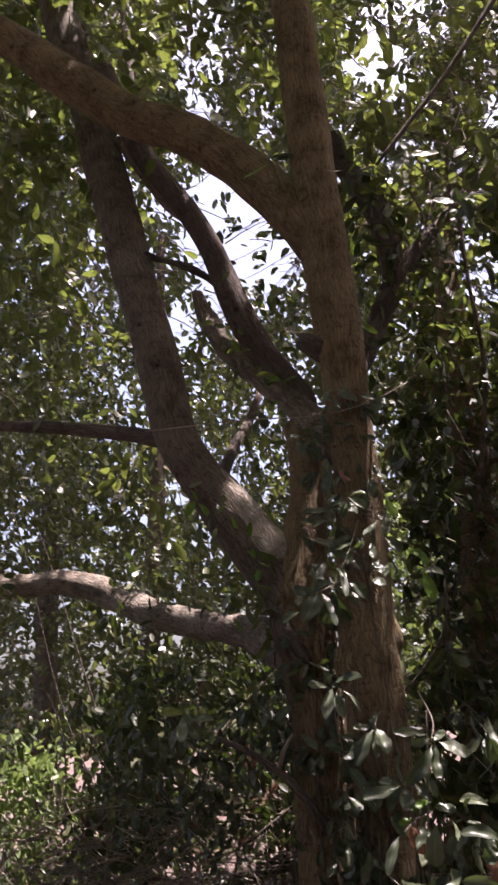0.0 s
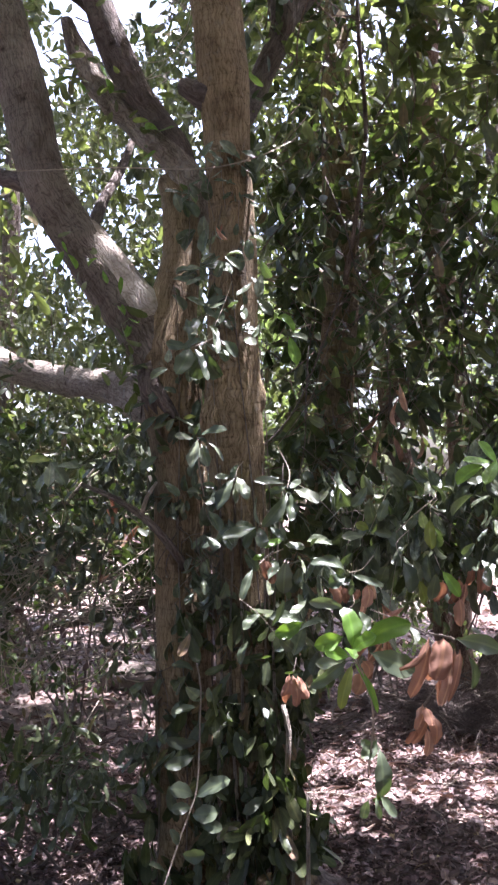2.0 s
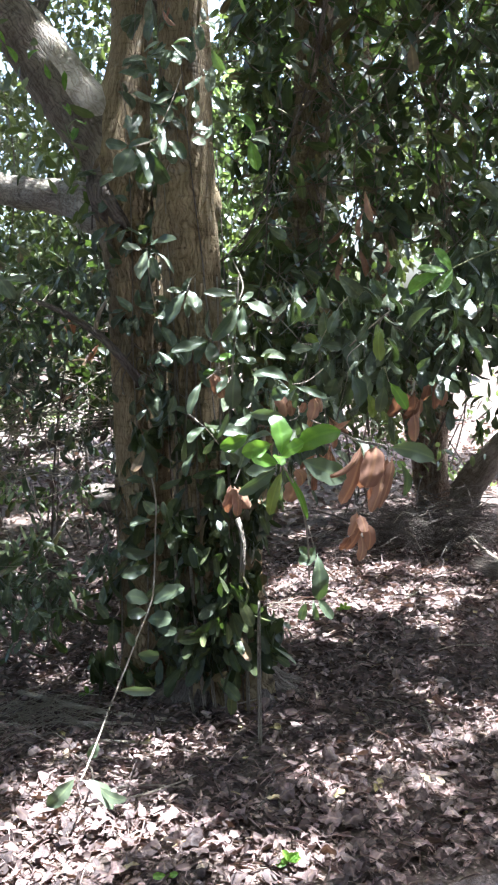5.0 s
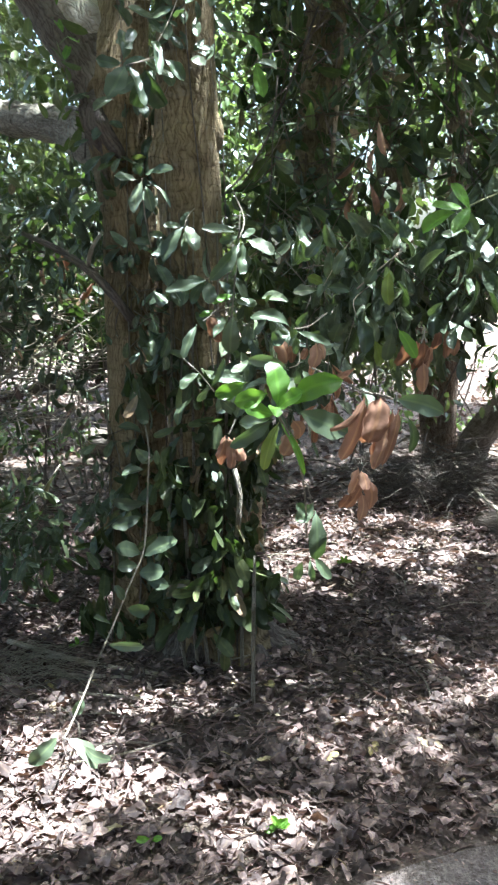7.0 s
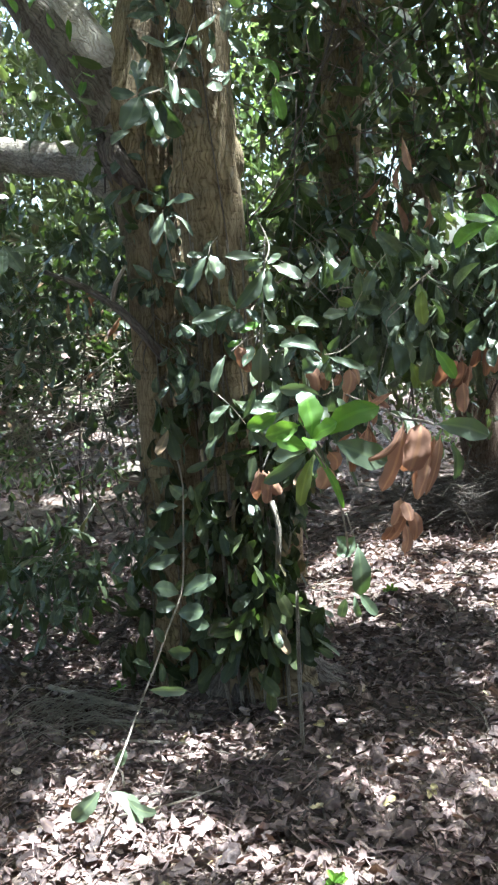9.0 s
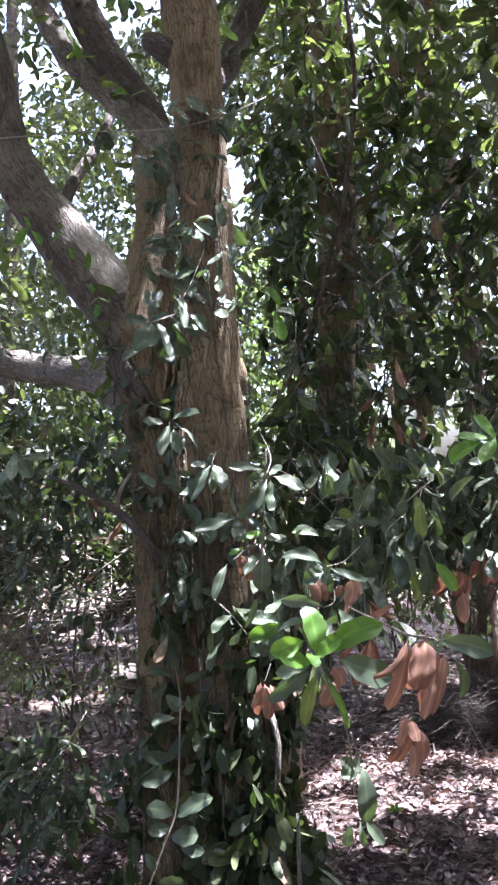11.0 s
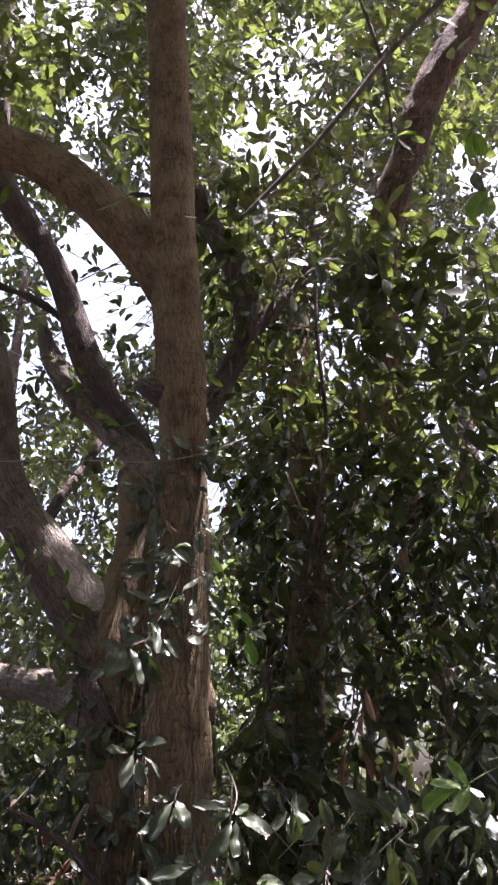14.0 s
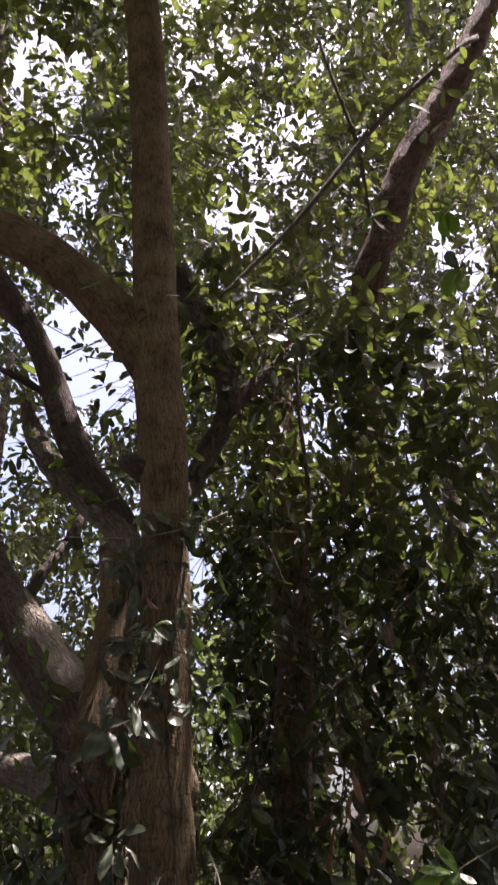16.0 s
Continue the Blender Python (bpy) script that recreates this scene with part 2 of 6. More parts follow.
def tube(points, sides=14, step=0.05, rough=0.06, lumps=0.0, seed=0, origin=(0, 0, 0)):
    """A limb: rings along a spline, uneven in outline. Gives verts, tris, uvs."""
    line = spline(points, step)
    c, rad = line[:, :3] - np.array(origin), np.maximum(line[:, 3], 0.0008)
    tan = np.gradient(c, axis=0)
    tan /= np.linalg.norm(tan, axis=1)[:, None] + 1e-9
    ref = np.array([0.3, 1.0, 0.1]) if abs(tan[0, 1]) < 0.8 else np.array([1.0, 0.1, 0.2])
    along = np.concatenate([[0], np.cumsum(np.linalg.norm(np.diff(c, axis=0), axis=1))])
    verts, uvs = [], []
    for i in range(len(c)):
        u = np.cross(tan[i], ref)
        u /= np.linalg.norm(u)
        v = np.cross(tan[i], u)
        for k in range(sides + 1):
            a = 2 * math.pi * (k % sides) / sides
            d = u * math.cos(a) + v * math.sin(a)
            s = 1 + rough * noise.noise(Vector((d[0] * 1.6 + seed, d[1] * 1.6 + seed * 2.1, along[i] * 5)))
            s += lumps * noise.noise(Vector((d[0] * 2 - seed, d[1] * 2, along[i] * 2.2 + 9)))
            verts.append(c[i] + d * rad[i] * s)
            uvs.append((k / sides * 2 * math.pi * max(0.02, rad.mean()), along[i]))
    w = sides + 1
    tris = []
    for i in range(len(c) - 1):
        for k in range(sides):
            a, b, e, f = i * w + k, i * w + k + 1, (i + 1) * w + k + 1, (i + 1) * w + k
            tris += [(a, b, e), (a, e, f)]
    n = len(verts)
    verts += [c[0], c[-1]]
    uvs += [(0, 0), (0, along[-1])]
    for k in range(sides):
        tris += [(n, k + 1, k), (n + 1, (len(c) - 1) * w + k, (len(c) - 1) * w + k + 1)]
    return np.array(verts), np.array(tris), np.array(uvs)


def joined(pieces):
    v, t, u, n = [], [], [], 0
    for a, b, c in pieces:
        v.append(a), t.append(b + n), u.append(c)
        n += len(a)
    return np.vstack(v), np.vstack(t), np.vstack(u)


def limb(name, points, material, parent, label="", sides=14, step=0.05, rough=0.06, lumps=0.0, seed=0):
    o = parent.location if parent is not None else (0, 0, 0)
    v, t, u = tube(points, sides, step, rough, lumps, seed, o)
    return put(name, mesh_of(name, v, t, u), material, parent, label)


# one leaf, 1 long along x, folded along its rib: x, y, z for each vertex
LEAF_V = np.array([(0, 0, 0)] + [p for x, w, z in ((0.14, 0.10, 0.02), (0.42, 0.195, 0.04), (0.72, 0.215, 0.02), (0.93, 0.13, -0.02)) for p in ((x, w, z), (x, 0, z - 0.05 * (w > 0.15)), (x, -w, z))] + [(1.0, 0, -0.06)])
LEAF_T = np.array([(0, 2, 1), (0, 3, 2)] + [t for i in (1, 4, 7) for t in ((i, i + 1, i + 4), (i, i + 4, i + 3), (i + 1, i + 2, i + 5), (i + 1, i + 5, i + 4))] + [(10, 11, 13), (11, 12, 13)])
LEAF_UV = np.stack([LEAF_V[:, 1] * 2, LEAF_V[:, 0]], 1)
FAR_V = np.array([(0, 0, 0), (0.25, 0.2, 0.04), (0.25, -0.2, 0.04), (0.72, 0.21, 0.02), (0.72, -0.21, 0.02), (1, 0, -0.08), (0.5, 0, -0.03)])
FAR_T = np.array([(0, 6, 1), (0, 2, 6), (1, 6, 3), (2, 4, 6), (3, 6, 5), (6, 4, 5)])
FAR_UV = np.stack([FAR_V[:, 1] * 2, FAR_V[:, 0]], 1)


def unit(a):
    return a / (np.linalg.norm(a, axis=1)[:, None] + 1e-9)


# holes cut through the leaves along the sun's line to light chosen points: the point, and how wide
NEAR_GROUND_GAPS = [(-0.33, 2.6, 0.0, 0.14), (0.5, 2.45, 0.0, 0.04), (-0.22, 2.62, 0.0, 0.18), (0.57, 2.64, 0.0, 0.09), (-0.4, 2.9, 0.0, 0.14), (-0.19, 2.95, 0.08, 0.16), (-0.44, 3.6, 0.0, 0.09), (-0.12, 3.68, 0.0, 0.05),
                    (0.66, 4.7, 0.0, 0.18), (1.05, 5.1, 0.0, 0.16), (1.5, 4.6, 0.0, 0.14), (0.85, 2.33, 0.0, 0.05), (1.0, 2.36, 0.0, 0.035), (0.72, 2.32, 0.0, 0.05), (1.36, 5.09, 0.0, 0.10), (1.71, 5.54, 0.0, 0.10), (1.65, 4.92, 0.0, 0.10), (0.93, 3.11, 0.0, 0.05), (1.09, 3.05, 0.0, 0.05), (1.09, 5.61, 0.0, 0.10), (1.17, 3.86, 0.0, 0.05), (1.38, 4.12, 0.0, 0.06), (1.24, 3.34, 0.0, 0.06)]
# on the ground behind
FAR_GROUND_GAPS = [(0.75, 5.0, 0.0, 0.2), (1.3, 5.0, 0.0, 0.16), (1.75, 5.1, 0.0, 0.14), (-1.4, 8.1, 0.0, 0.22), (-0.9, 8.2, 0.0, 0.15), 
                   (-1.3, 11.3, 0.0, 0.35), (-1.9, 12.1, 0.0, 0.45), (-0.75, 10.9, 0.0, 0.25), (4.0, 11.5, 0.0, 1.0), (4.5, 13.0, 0.0, 1.5), (6.0, 16.0, 0.0, 2.0), (2.24, 6.2, 0.0, 0.1), (2.26, 5.9, 0.0, 0.08), (1.75, 5.6, 0.0, 0.1), (1.45, 5.3, 0.0, 0.1)]
# on the stems and the leaves before them
STEM_GAPS = [(-0.004, 3.87, 1.568, 0.025), (-0.005, 3.87, 1.387, 0.025), (0.034, 3.87, 1.338, 0.025), (0.22, 3.5, 1.78, 0.035),
             (0.5, 2.85, 1.55, 0.06), (0.6, 2.6, 1.3, 0.06), (0.15, 3.6, 1.6, 0.035), (0.05, 3.8, 1.3, 0.035),
             (0.35, 3.6, 1.4, 0.035), (0.0, 3.8, 1.7, 0.08), (0.45, 3.4, 1.2, 0.035), (0.25, 3.55, 2.1, 0.035),
             (0.5, 3.3, 1.6, 0.07), (0.3, 3.5, 1.0, 0.035), (0.22, 3.63, 2.15, 0.035)]
# on the limbs
LIMB_GAPS = [(0.15, 3.2, 2.31, 0.1), (0.3, 3.45, 2.7, 0.08), (-0.288, 3.975, 2.998, 0.028), (-0.235, 3.975, 2.921, 0.028),
             (-0.175, 3.975, 2.827, 0.028), (-0.08, 3.89, 2.67, 0.03), (-0.04, 3.89, 2.62, 0.025), (-0.1, 4.6, 3.5, 0.1),
             (0.23, 3.63, 2.4, 0.035), (-0.1, 4.25, 3.64, 0.045),
             (-0.25, 4.32, 3.8, 0.03), (-0.12, 3.89, 2.72, 0.035), (-0.17, 3.89, 2.8, 0.035), (-0.22, 3.9, 2.88, 0.03), (-0.022, 3.86, 2.26, 0.05), (-0.2, 4.18, 2.38, 0.05),
             (-0.36, 4.4, 2.45, 0.06), (-0.62, 4.85, 2.55, 0.06), (-0.9, 5.05, 2.65, 0.06)]
# on the hanging leaves beside the trunk
SIDE_GAPS = [(0.8, 2.3, 1.3, 0.05), (1.1, 3.0, 1.5, 0.012), (1.05, 4.4, 3.6, 0.2), (1.6, 4.5, 3.4, 0.2), (1.3, 4.5, 4.2, 0.25), (0.7, 3.3, 1.7, 0.012), (1.0, 3.3, 1.6, 0.012),
             (0.85, 3.1, 1.6, 0.012), (1.2, 3.4, 1.7, 0.012), (0.65, 2.9, 1.35, 0.012), (0.75, 2.4, 1.35, 0.08), (1.38, 4.35, 3.92, 0.17), (1.5, 4.35, 3.72, 0.17), (1.65, 4.35, 3.53, 0.17),
             (1.76, 4.35, 3.93, 0.17), (1.28, 4.35, 3.52, 0.17), (1.604, 4.1, 4.383, 0.14), (1.778, 4.1, 4.461, 0.14), (1.753, 4.1, 4.063, 0.16), (1.624, 4.1, 3.812, 0.12), (1.495, 4.1, 4.124, 0.1)]
# on the bushes behind
BACK_GAPS = [(0.66, 7.4, 2.5, 0.45), (0.66, 7.4, 2.95, 0.45), (0.75, 7.4, 3.3, 0.4), (0.6, 7.0, 2.4, 0.35), (-2.5, 7.5, 1.7, 0.5), (-2.3, 7.4, 1.2, 0.4), (-2.6, 7.25, 1.3, 0.5), (-2.4, 7.2, 1.6, 0.3),
             (-2.9, 7.3, 1.3, 0.4), (-2.1, 7.2, 1.4, 0.4), (2.6, 8.4, 0.8, 0.7), (3.2, 8.5, 1.2, 0.7), 
             (-2.5, 6.55, 1.7, 0.5), (-2.2, 6.55, 1.2, 0.4), (-2.8, 6.5, 1.2, 0.4)]
# on single leaves near the path
LEAF_GAPS = [(0.526, 2.300, 1.401, 0.080), (0.618, 2.300, 1.394, 0.060), (0.785, 2.350, 1.308, 0.050), (0.205, 3.480, 1.755, 0.040), (0.308, 3.480, 1.797, 0.030), (0.217, 3.350, 2.384, 0.045), (0.201, 3.460, 2.030, 0.040), (0.544, 2.840, 1.529, 0.040), (0.674, 2.840, 1.482, 0.030), (0.681, 2.930, 1.414, 0.025), (0.532, 2.840, 1.409, 0.030), (0.456, 2.320, 1.258, 0.030), (0.644, 2.680, 0.958, 0.040), (-0.237, 2.800, 0.206, 0.060), (-0.054, 2.780, 0.175, 0.060), (0.423, 3.300, 1.625, 0.030), (0.300, 3.150, 1.466, 0.030), (0.382, 2.980, 1.353, 0.030), (0.358, 3.350, 2.367, 0.030), (1.255, 3.400, 1.398, 0.040)]
SUN_GAPS = NEAR_GROUND_GAPS + LEAF_GAPS + FAR_GROUND_GAPS + STEM_GAPS + LIMB_GAPS + SIDE_GAPS + BACK_GAPS
FIXED = len(SUN_GAPS)
for _ in range(60):
    SUN_GAPS.append((rng.uniform(-1.6, 2.6), rng.uniform(3.9, 8.5), 0.0, rng.uniform(0.01, 0.1)))
for _ in range(340):
    SUN_GAPS.append((rng.uniform(-1.6, 2.4), rng.uniform(3.4, 6.5), rng.uniform(1.2, 5.0), rng.uniform(0.02, 0.12)))
SUN_GAPS = SUN_GAPS[:FIXED] + [g for g in SUN_GAPS[FIXED:] if not (0.5 < g[0] < 1.5 and 3.6 < g[1] and 1.7 < g[2] < 3.2)]
for _ in range(160):
    SUN_GAPS.append((rng.uniform(-1.8, 2.6), rng.uniform(3.0, 5.0), rng.uniform(0.8, 5.0), rng.uniform(0.0, 0.03)))
for _ in range(40):
    SUN_GAPS.append((rng.uniform(-1.5, -0.1), rng.uniform(4.0, 5.2), rng.uniform(0.9, 2.2), rng.uniform(0.05, 0.14)))

for _ in range(60):
    SUN_GAPS.append((rng.uniform(0.6, 2.4), rng.uniform(4.2, 4.9), rng.uniform(3.3, 5.3), rng.uniform(0.04, 0.14)))
for _ in range(60):
    SUN_GAPS.append((rng.uniform(1.0, 2.3), rng.uniform(3.9, 4.6), rng.uniform(3.6, 5.4), rng.uniform(0.05, 0.15)))
for _ in range(45):
    SUN_GAPS.append((rng.uniform(-2.7, 0.0), rng.uniform(4.5, 6.0), rng.uniform(4.5, 8.0), rng.uniform(0.05, 0.16)))
for _ in range(22):
    SUN_GAPS.append((rng.uniform(-3.4, -0.3), rng.uniform(5.8, 6.6), rng.uniform(2.0, 5.5), rng.uniform(0.08, 0.2)))

# no chance opening over the fronts of the stems
TRUNK_FRONT = [(0.4, 3.7, 2.3), (0.4, 3.7, 2.65), (0.04, 3.98, 2.6), (0.3, 3.65, 1.9),
               (0.5, 3.72, 0.1), (0.6, 3.7, 0.0), (0.8, 3.9, 0.0), (1.0, 4.0, 0.0),
               (0.43, 3.76, 1.4), (0.43, 3.76, 1.7), (0.43, 3.76, 2.0), (0.43, 3.76, 2.3),
               (0.43, 3.76, 2.6), (-0.4, 4.6, 2.45), (-0.8, 5.0, 2.6)]
LIMB_FRONT = [(0.4, 3.7, 3.0), (0.4, 3.7, 3.4), (0.12, 3.92, 2.8), (0.12, 3.92, 3.1),
              (0.08, 4.02, 2.9), (0.06, 4.12, 3.2), (-0.02, 4.25, 3.45), (-0.45, 4.0, 3.1),
              (-0.6, 4.0, 3.5), (-0.7, 4.1, 4.0), (-0.8, 4.2, 4.5), (0.3, 3.65, 3.8),
              (0.27, 3.65, 4.2), (-0.92, 4.4, 4.8), (-0.98, 4.44, 5.1), (-1.08, 4.5, 5.4),
              (-1.1, 4.55, 5.6), (-1.19, 4.62, 6.0), (-0.19, 3.88, 4.9), (-0.45, 3.95, 5.15),
              (-0.73, 4.0, 5.35), (-1.0, 4.03, 5.6), (-1.2, 4.05, 5.8), (0.0, 3.8, 4.6)]


def over_stem(g):
    s = np.array(to_sun)
    for q in TRUNK_FRONT + LIMB_FRONT:
        d = np.array(q) - np.array(g[:3])
        if np.linalg.norm(d - (d @ s) * s) < g[3] + 0.12:
            return True
    return False


def in_shade(g):
    x, y = g[0] - 0.262 * g[2], g[1] - 0.056 * g[2]
    return (-2.2 < x < -0.1 and 3.4 < y < 7.8 and g[2] < 2.4 and rng.random() < 0.85) or (0.45 < g[0] < 1.9 and 2.8 < g[1] < 5.0 and 0.1 < g[2] < 3.0 and rng.random() < 0.8)


SUN_GAPS += [(1.2, 2.75, 0.0, 0.025), (1.05, 2.9, 0.0, 0.02)]
for _ in range(70):
    SUN_GAPS.append((rng.uniform(0.5, 2.2), rng.uniform(2.6, 5.2), 0.0, rng.uniform(0.01, 0.05)))
SUN_GAPS = SUN_GAPS[:FIXED] + [g for g in SUN_GAPS[FIXED:] if not over_stem(g) and not in_shade(g)]
for _ in range(44):
    SUN_GAPS.append((rng.uniform(-1.5, -0.2), rng.uniform(4.35, 5.0), rng.uniform(1.0, 1.6), rng.uniform(0.015, 0.06)))
SUN_GAPS += [g for g in [(rng.uniform(0.6, 2.2), rng.uniform(4.0, 4.6), rng.uniform(2.1, 4.7), rng.uniform(0.0, 0.024)) for _ in range(100)] if not over_stem(g)]
SUN_GAPS += [g for g in [(rng.uniform(0.02, 0.6), rng.uniform(3.48, 3.66), rng.uniform(0.4, 1.4), rng.uniform(0.01, 0.03)) for _ in range(24)] if not over_stem(g)]


def lit_free(p, size=0.1, near=0.45):
    keep = np.ones(len(p), bool)
    s = np.array(to_sun)
    for x, y, z, r in SUN_GAPS:
        d = p - np.array((x, y, z))
        a = d @ s
        keep &= (a < near) | (((d - a[:, None] * s) ** 2).sum(1) > (r + 0.3 * size) ** 2)
    return keep


def leaves(p, way, up, size, width=1.0, far=False, curl=0.0):
    """Leaves at p along way, face towards up. Gives verts, tris, uvs."""
    V, T, U = (FAR_V, FAR_T, FAR_UV) if far else (LEAF_V, LEAF_T, LEAF_UV)
    x = unit(way)
    y = unit(np.cross(up, x))
    z = np.cross(x, y)
    n = len(p)
    loc = np.repeat(V[None], n, 0).copy()
    w = np.broadcast_to(width, (n,))[:, None]
    loc[:, :, 1] *= w
    bend = (rng.normal(0, 0.25, n) + curl)[:, None]
    loc[:, :, 2] -= bend * V[None, :, 0] ** 2
    loc[:, :, 2] += (rng.normal(0, 0.5, n) + curl * 1.5)[:, None] * V[None, :, 1] ** 2
    loc *= size[:, None, None]
    q = p[:, None] + loc[:, :, :1] * x[:, None] + loc[:, :, 1:2] * y[:, None] + loc[:, :, 2:] * z[:, None]
    tris = (T[None] + (np.arange(n) * len(V))[:, None, None]).reshape(-1, 3)
    return q.reshape(-1, 3), tris, np.tile(U, (n, 1))


# openings cut to fit the camera's view: sideways and upward slope from the camera, half widths, depth from which they
# are open, share of leaves missing
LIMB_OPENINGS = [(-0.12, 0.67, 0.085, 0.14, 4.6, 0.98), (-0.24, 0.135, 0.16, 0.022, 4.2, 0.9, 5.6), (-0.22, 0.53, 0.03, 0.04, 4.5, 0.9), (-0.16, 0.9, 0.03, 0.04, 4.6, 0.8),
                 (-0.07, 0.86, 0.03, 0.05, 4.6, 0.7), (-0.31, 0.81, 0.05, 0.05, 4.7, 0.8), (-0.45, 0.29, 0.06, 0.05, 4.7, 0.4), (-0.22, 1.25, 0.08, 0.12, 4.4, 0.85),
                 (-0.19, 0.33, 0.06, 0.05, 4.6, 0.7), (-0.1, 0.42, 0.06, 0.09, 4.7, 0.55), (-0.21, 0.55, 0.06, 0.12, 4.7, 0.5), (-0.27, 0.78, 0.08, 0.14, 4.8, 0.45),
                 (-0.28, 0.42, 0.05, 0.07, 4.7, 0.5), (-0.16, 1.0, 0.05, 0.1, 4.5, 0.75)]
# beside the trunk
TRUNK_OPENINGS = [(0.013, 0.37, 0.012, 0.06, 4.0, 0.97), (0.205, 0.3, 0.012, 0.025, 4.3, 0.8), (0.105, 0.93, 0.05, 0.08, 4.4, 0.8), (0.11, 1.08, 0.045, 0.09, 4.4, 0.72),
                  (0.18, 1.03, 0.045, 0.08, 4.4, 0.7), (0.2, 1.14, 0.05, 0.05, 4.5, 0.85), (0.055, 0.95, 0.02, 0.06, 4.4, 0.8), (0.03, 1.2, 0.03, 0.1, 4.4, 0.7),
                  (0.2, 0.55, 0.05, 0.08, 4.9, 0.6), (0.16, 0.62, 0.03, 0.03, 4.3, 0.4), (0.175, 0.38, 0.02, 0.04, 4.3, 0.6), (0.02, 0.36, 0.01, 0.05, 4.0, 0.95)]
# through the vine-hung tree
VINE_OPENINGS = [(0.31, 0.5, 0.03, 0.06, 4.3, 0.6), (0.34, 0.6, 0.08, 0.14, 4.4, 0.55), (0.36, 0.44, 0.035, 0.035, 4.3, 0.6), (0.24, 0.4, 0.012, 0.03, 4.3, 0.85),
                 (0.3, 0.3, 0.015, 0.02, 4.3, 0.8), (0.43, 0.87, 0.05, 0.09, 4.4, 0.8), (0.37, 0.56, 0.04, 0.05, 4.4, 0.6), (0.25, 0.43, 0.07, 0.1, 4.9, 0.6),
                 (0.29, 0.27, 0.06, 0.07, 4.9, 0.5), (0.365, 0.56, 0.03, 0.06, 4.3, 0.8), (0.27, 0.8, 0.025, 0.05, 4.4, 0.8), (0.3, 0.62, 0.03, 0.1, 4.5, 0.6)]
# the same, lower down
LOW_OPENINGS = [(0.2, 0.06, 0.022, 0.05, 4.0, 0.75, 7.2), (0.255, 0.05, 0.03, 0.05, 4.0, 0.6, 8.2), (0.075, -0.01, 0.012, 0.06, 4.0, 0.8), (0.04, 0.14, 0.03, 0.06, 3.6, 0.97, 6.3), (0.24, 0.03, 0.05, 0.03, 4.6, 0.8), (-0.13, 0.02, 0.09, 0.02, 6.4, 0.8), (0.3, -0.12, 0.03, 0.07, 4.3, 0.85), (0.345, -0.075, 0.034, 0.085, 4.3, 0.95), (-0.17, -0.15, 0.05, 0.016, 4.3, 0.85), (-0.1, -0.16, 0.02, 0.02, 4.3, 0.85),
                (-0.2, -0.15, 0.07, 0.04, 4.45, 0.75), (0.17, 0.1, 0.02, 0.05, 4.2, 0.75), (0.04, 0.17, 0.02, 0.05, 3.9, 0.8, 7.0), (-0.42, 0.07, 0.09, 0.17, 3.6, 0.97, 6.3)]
VIEW_OPENINGS = LIMB_OPENINGS + TRUNK_OPENINGS + VINE_OPENINGS + LOW_OPENINGS


def view_free(q):
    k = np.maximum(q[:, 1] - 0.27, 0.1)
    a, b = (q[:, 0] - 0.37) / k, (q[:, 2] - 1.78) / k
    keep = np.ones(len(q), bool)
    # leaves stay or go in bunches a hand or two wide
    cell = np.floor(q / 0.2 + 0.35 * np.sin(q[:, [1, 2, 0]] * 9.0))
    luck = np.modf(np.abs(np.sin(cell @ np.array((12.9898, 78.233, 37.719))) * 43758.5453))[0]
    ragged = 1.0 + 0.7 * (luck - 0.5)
    for ca, cb, ra, rb, y0, share, *y1 in VIEW_OPENINGS:
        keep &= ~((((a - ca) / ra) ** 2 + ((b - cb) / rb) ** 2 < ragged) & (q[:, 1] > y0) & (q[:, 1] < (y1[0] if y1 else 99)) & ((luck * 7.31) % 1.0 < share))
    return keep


def fill(P, size, droop=0.5, clump=0.14, gap=0.0, gap_scale=1.6, each=9, cut=None, tilt=0.7, whole=False):
    """Leaves in small sprays round the places P, thinned to leave gaps. Gives place, way, up, size."""
    g = np.array([noise.noise(Vector(q) * gap_scale) + 0.5 * noise.noise(Vector(q) * gap_scale * 2.7) for q in P])
    P = P[g > gap - 0.3]
    n = len(P)
    twig = unit(rng.normal(size=(n, 3)) * np.array((1, 1, 0.5)) + np.array((0, 0, -droop * 0.7)))
    Q = np.repeat(P, each, 0)
    T = np.repeat(twig, each, 0)
    u = np.tile(np.linspace(-1, 1, each), n)
    Q = Q + T * (u * clump * 1.3)[:, None] + rng.normal(0, clump * 0.3, Q.shape)
    way = T * 0.7 + unit(rng.normal(size=Q.shape)) + np.array((0, 0, -droop))
    up = rng.normal(0, tilt, Q.shape) + np.array((0, -0.3, 0.9))
    keep = view_free(Q) if whole else lit_free(Q, size) & view_free(Q)
    if cut is not None:
        keep &= cut(Q)
    s = size * rng.uniform(0.55, 1.2, len(Q))
    return Q[keep], way[keep], up[keep], s[keep]


def blob_places(blobs, n):
    """n places in ellipsoids (x, y, z, rx, ry, rz), by their volume."""
    b = np.array(blobs, float)
    vol = b[:, 3] * b[:, 4] * b[:, 5]
    i = rng.choice(len(b), n, p=vol / vol.sum())
    d = unit(rng.normal(size=(n, 3))) * (rng.random(n) ** 0.4)[:, None]
    return b[i, :3] + d * b[i, 3:]


def box_places(x0, x1, y0, y1, z0, z1, n):
    return np.stack([rng.uniform(x0, x1, n), rng.uniform(y0, y1, n), rng.uniform(z0, z1, n)], 1)


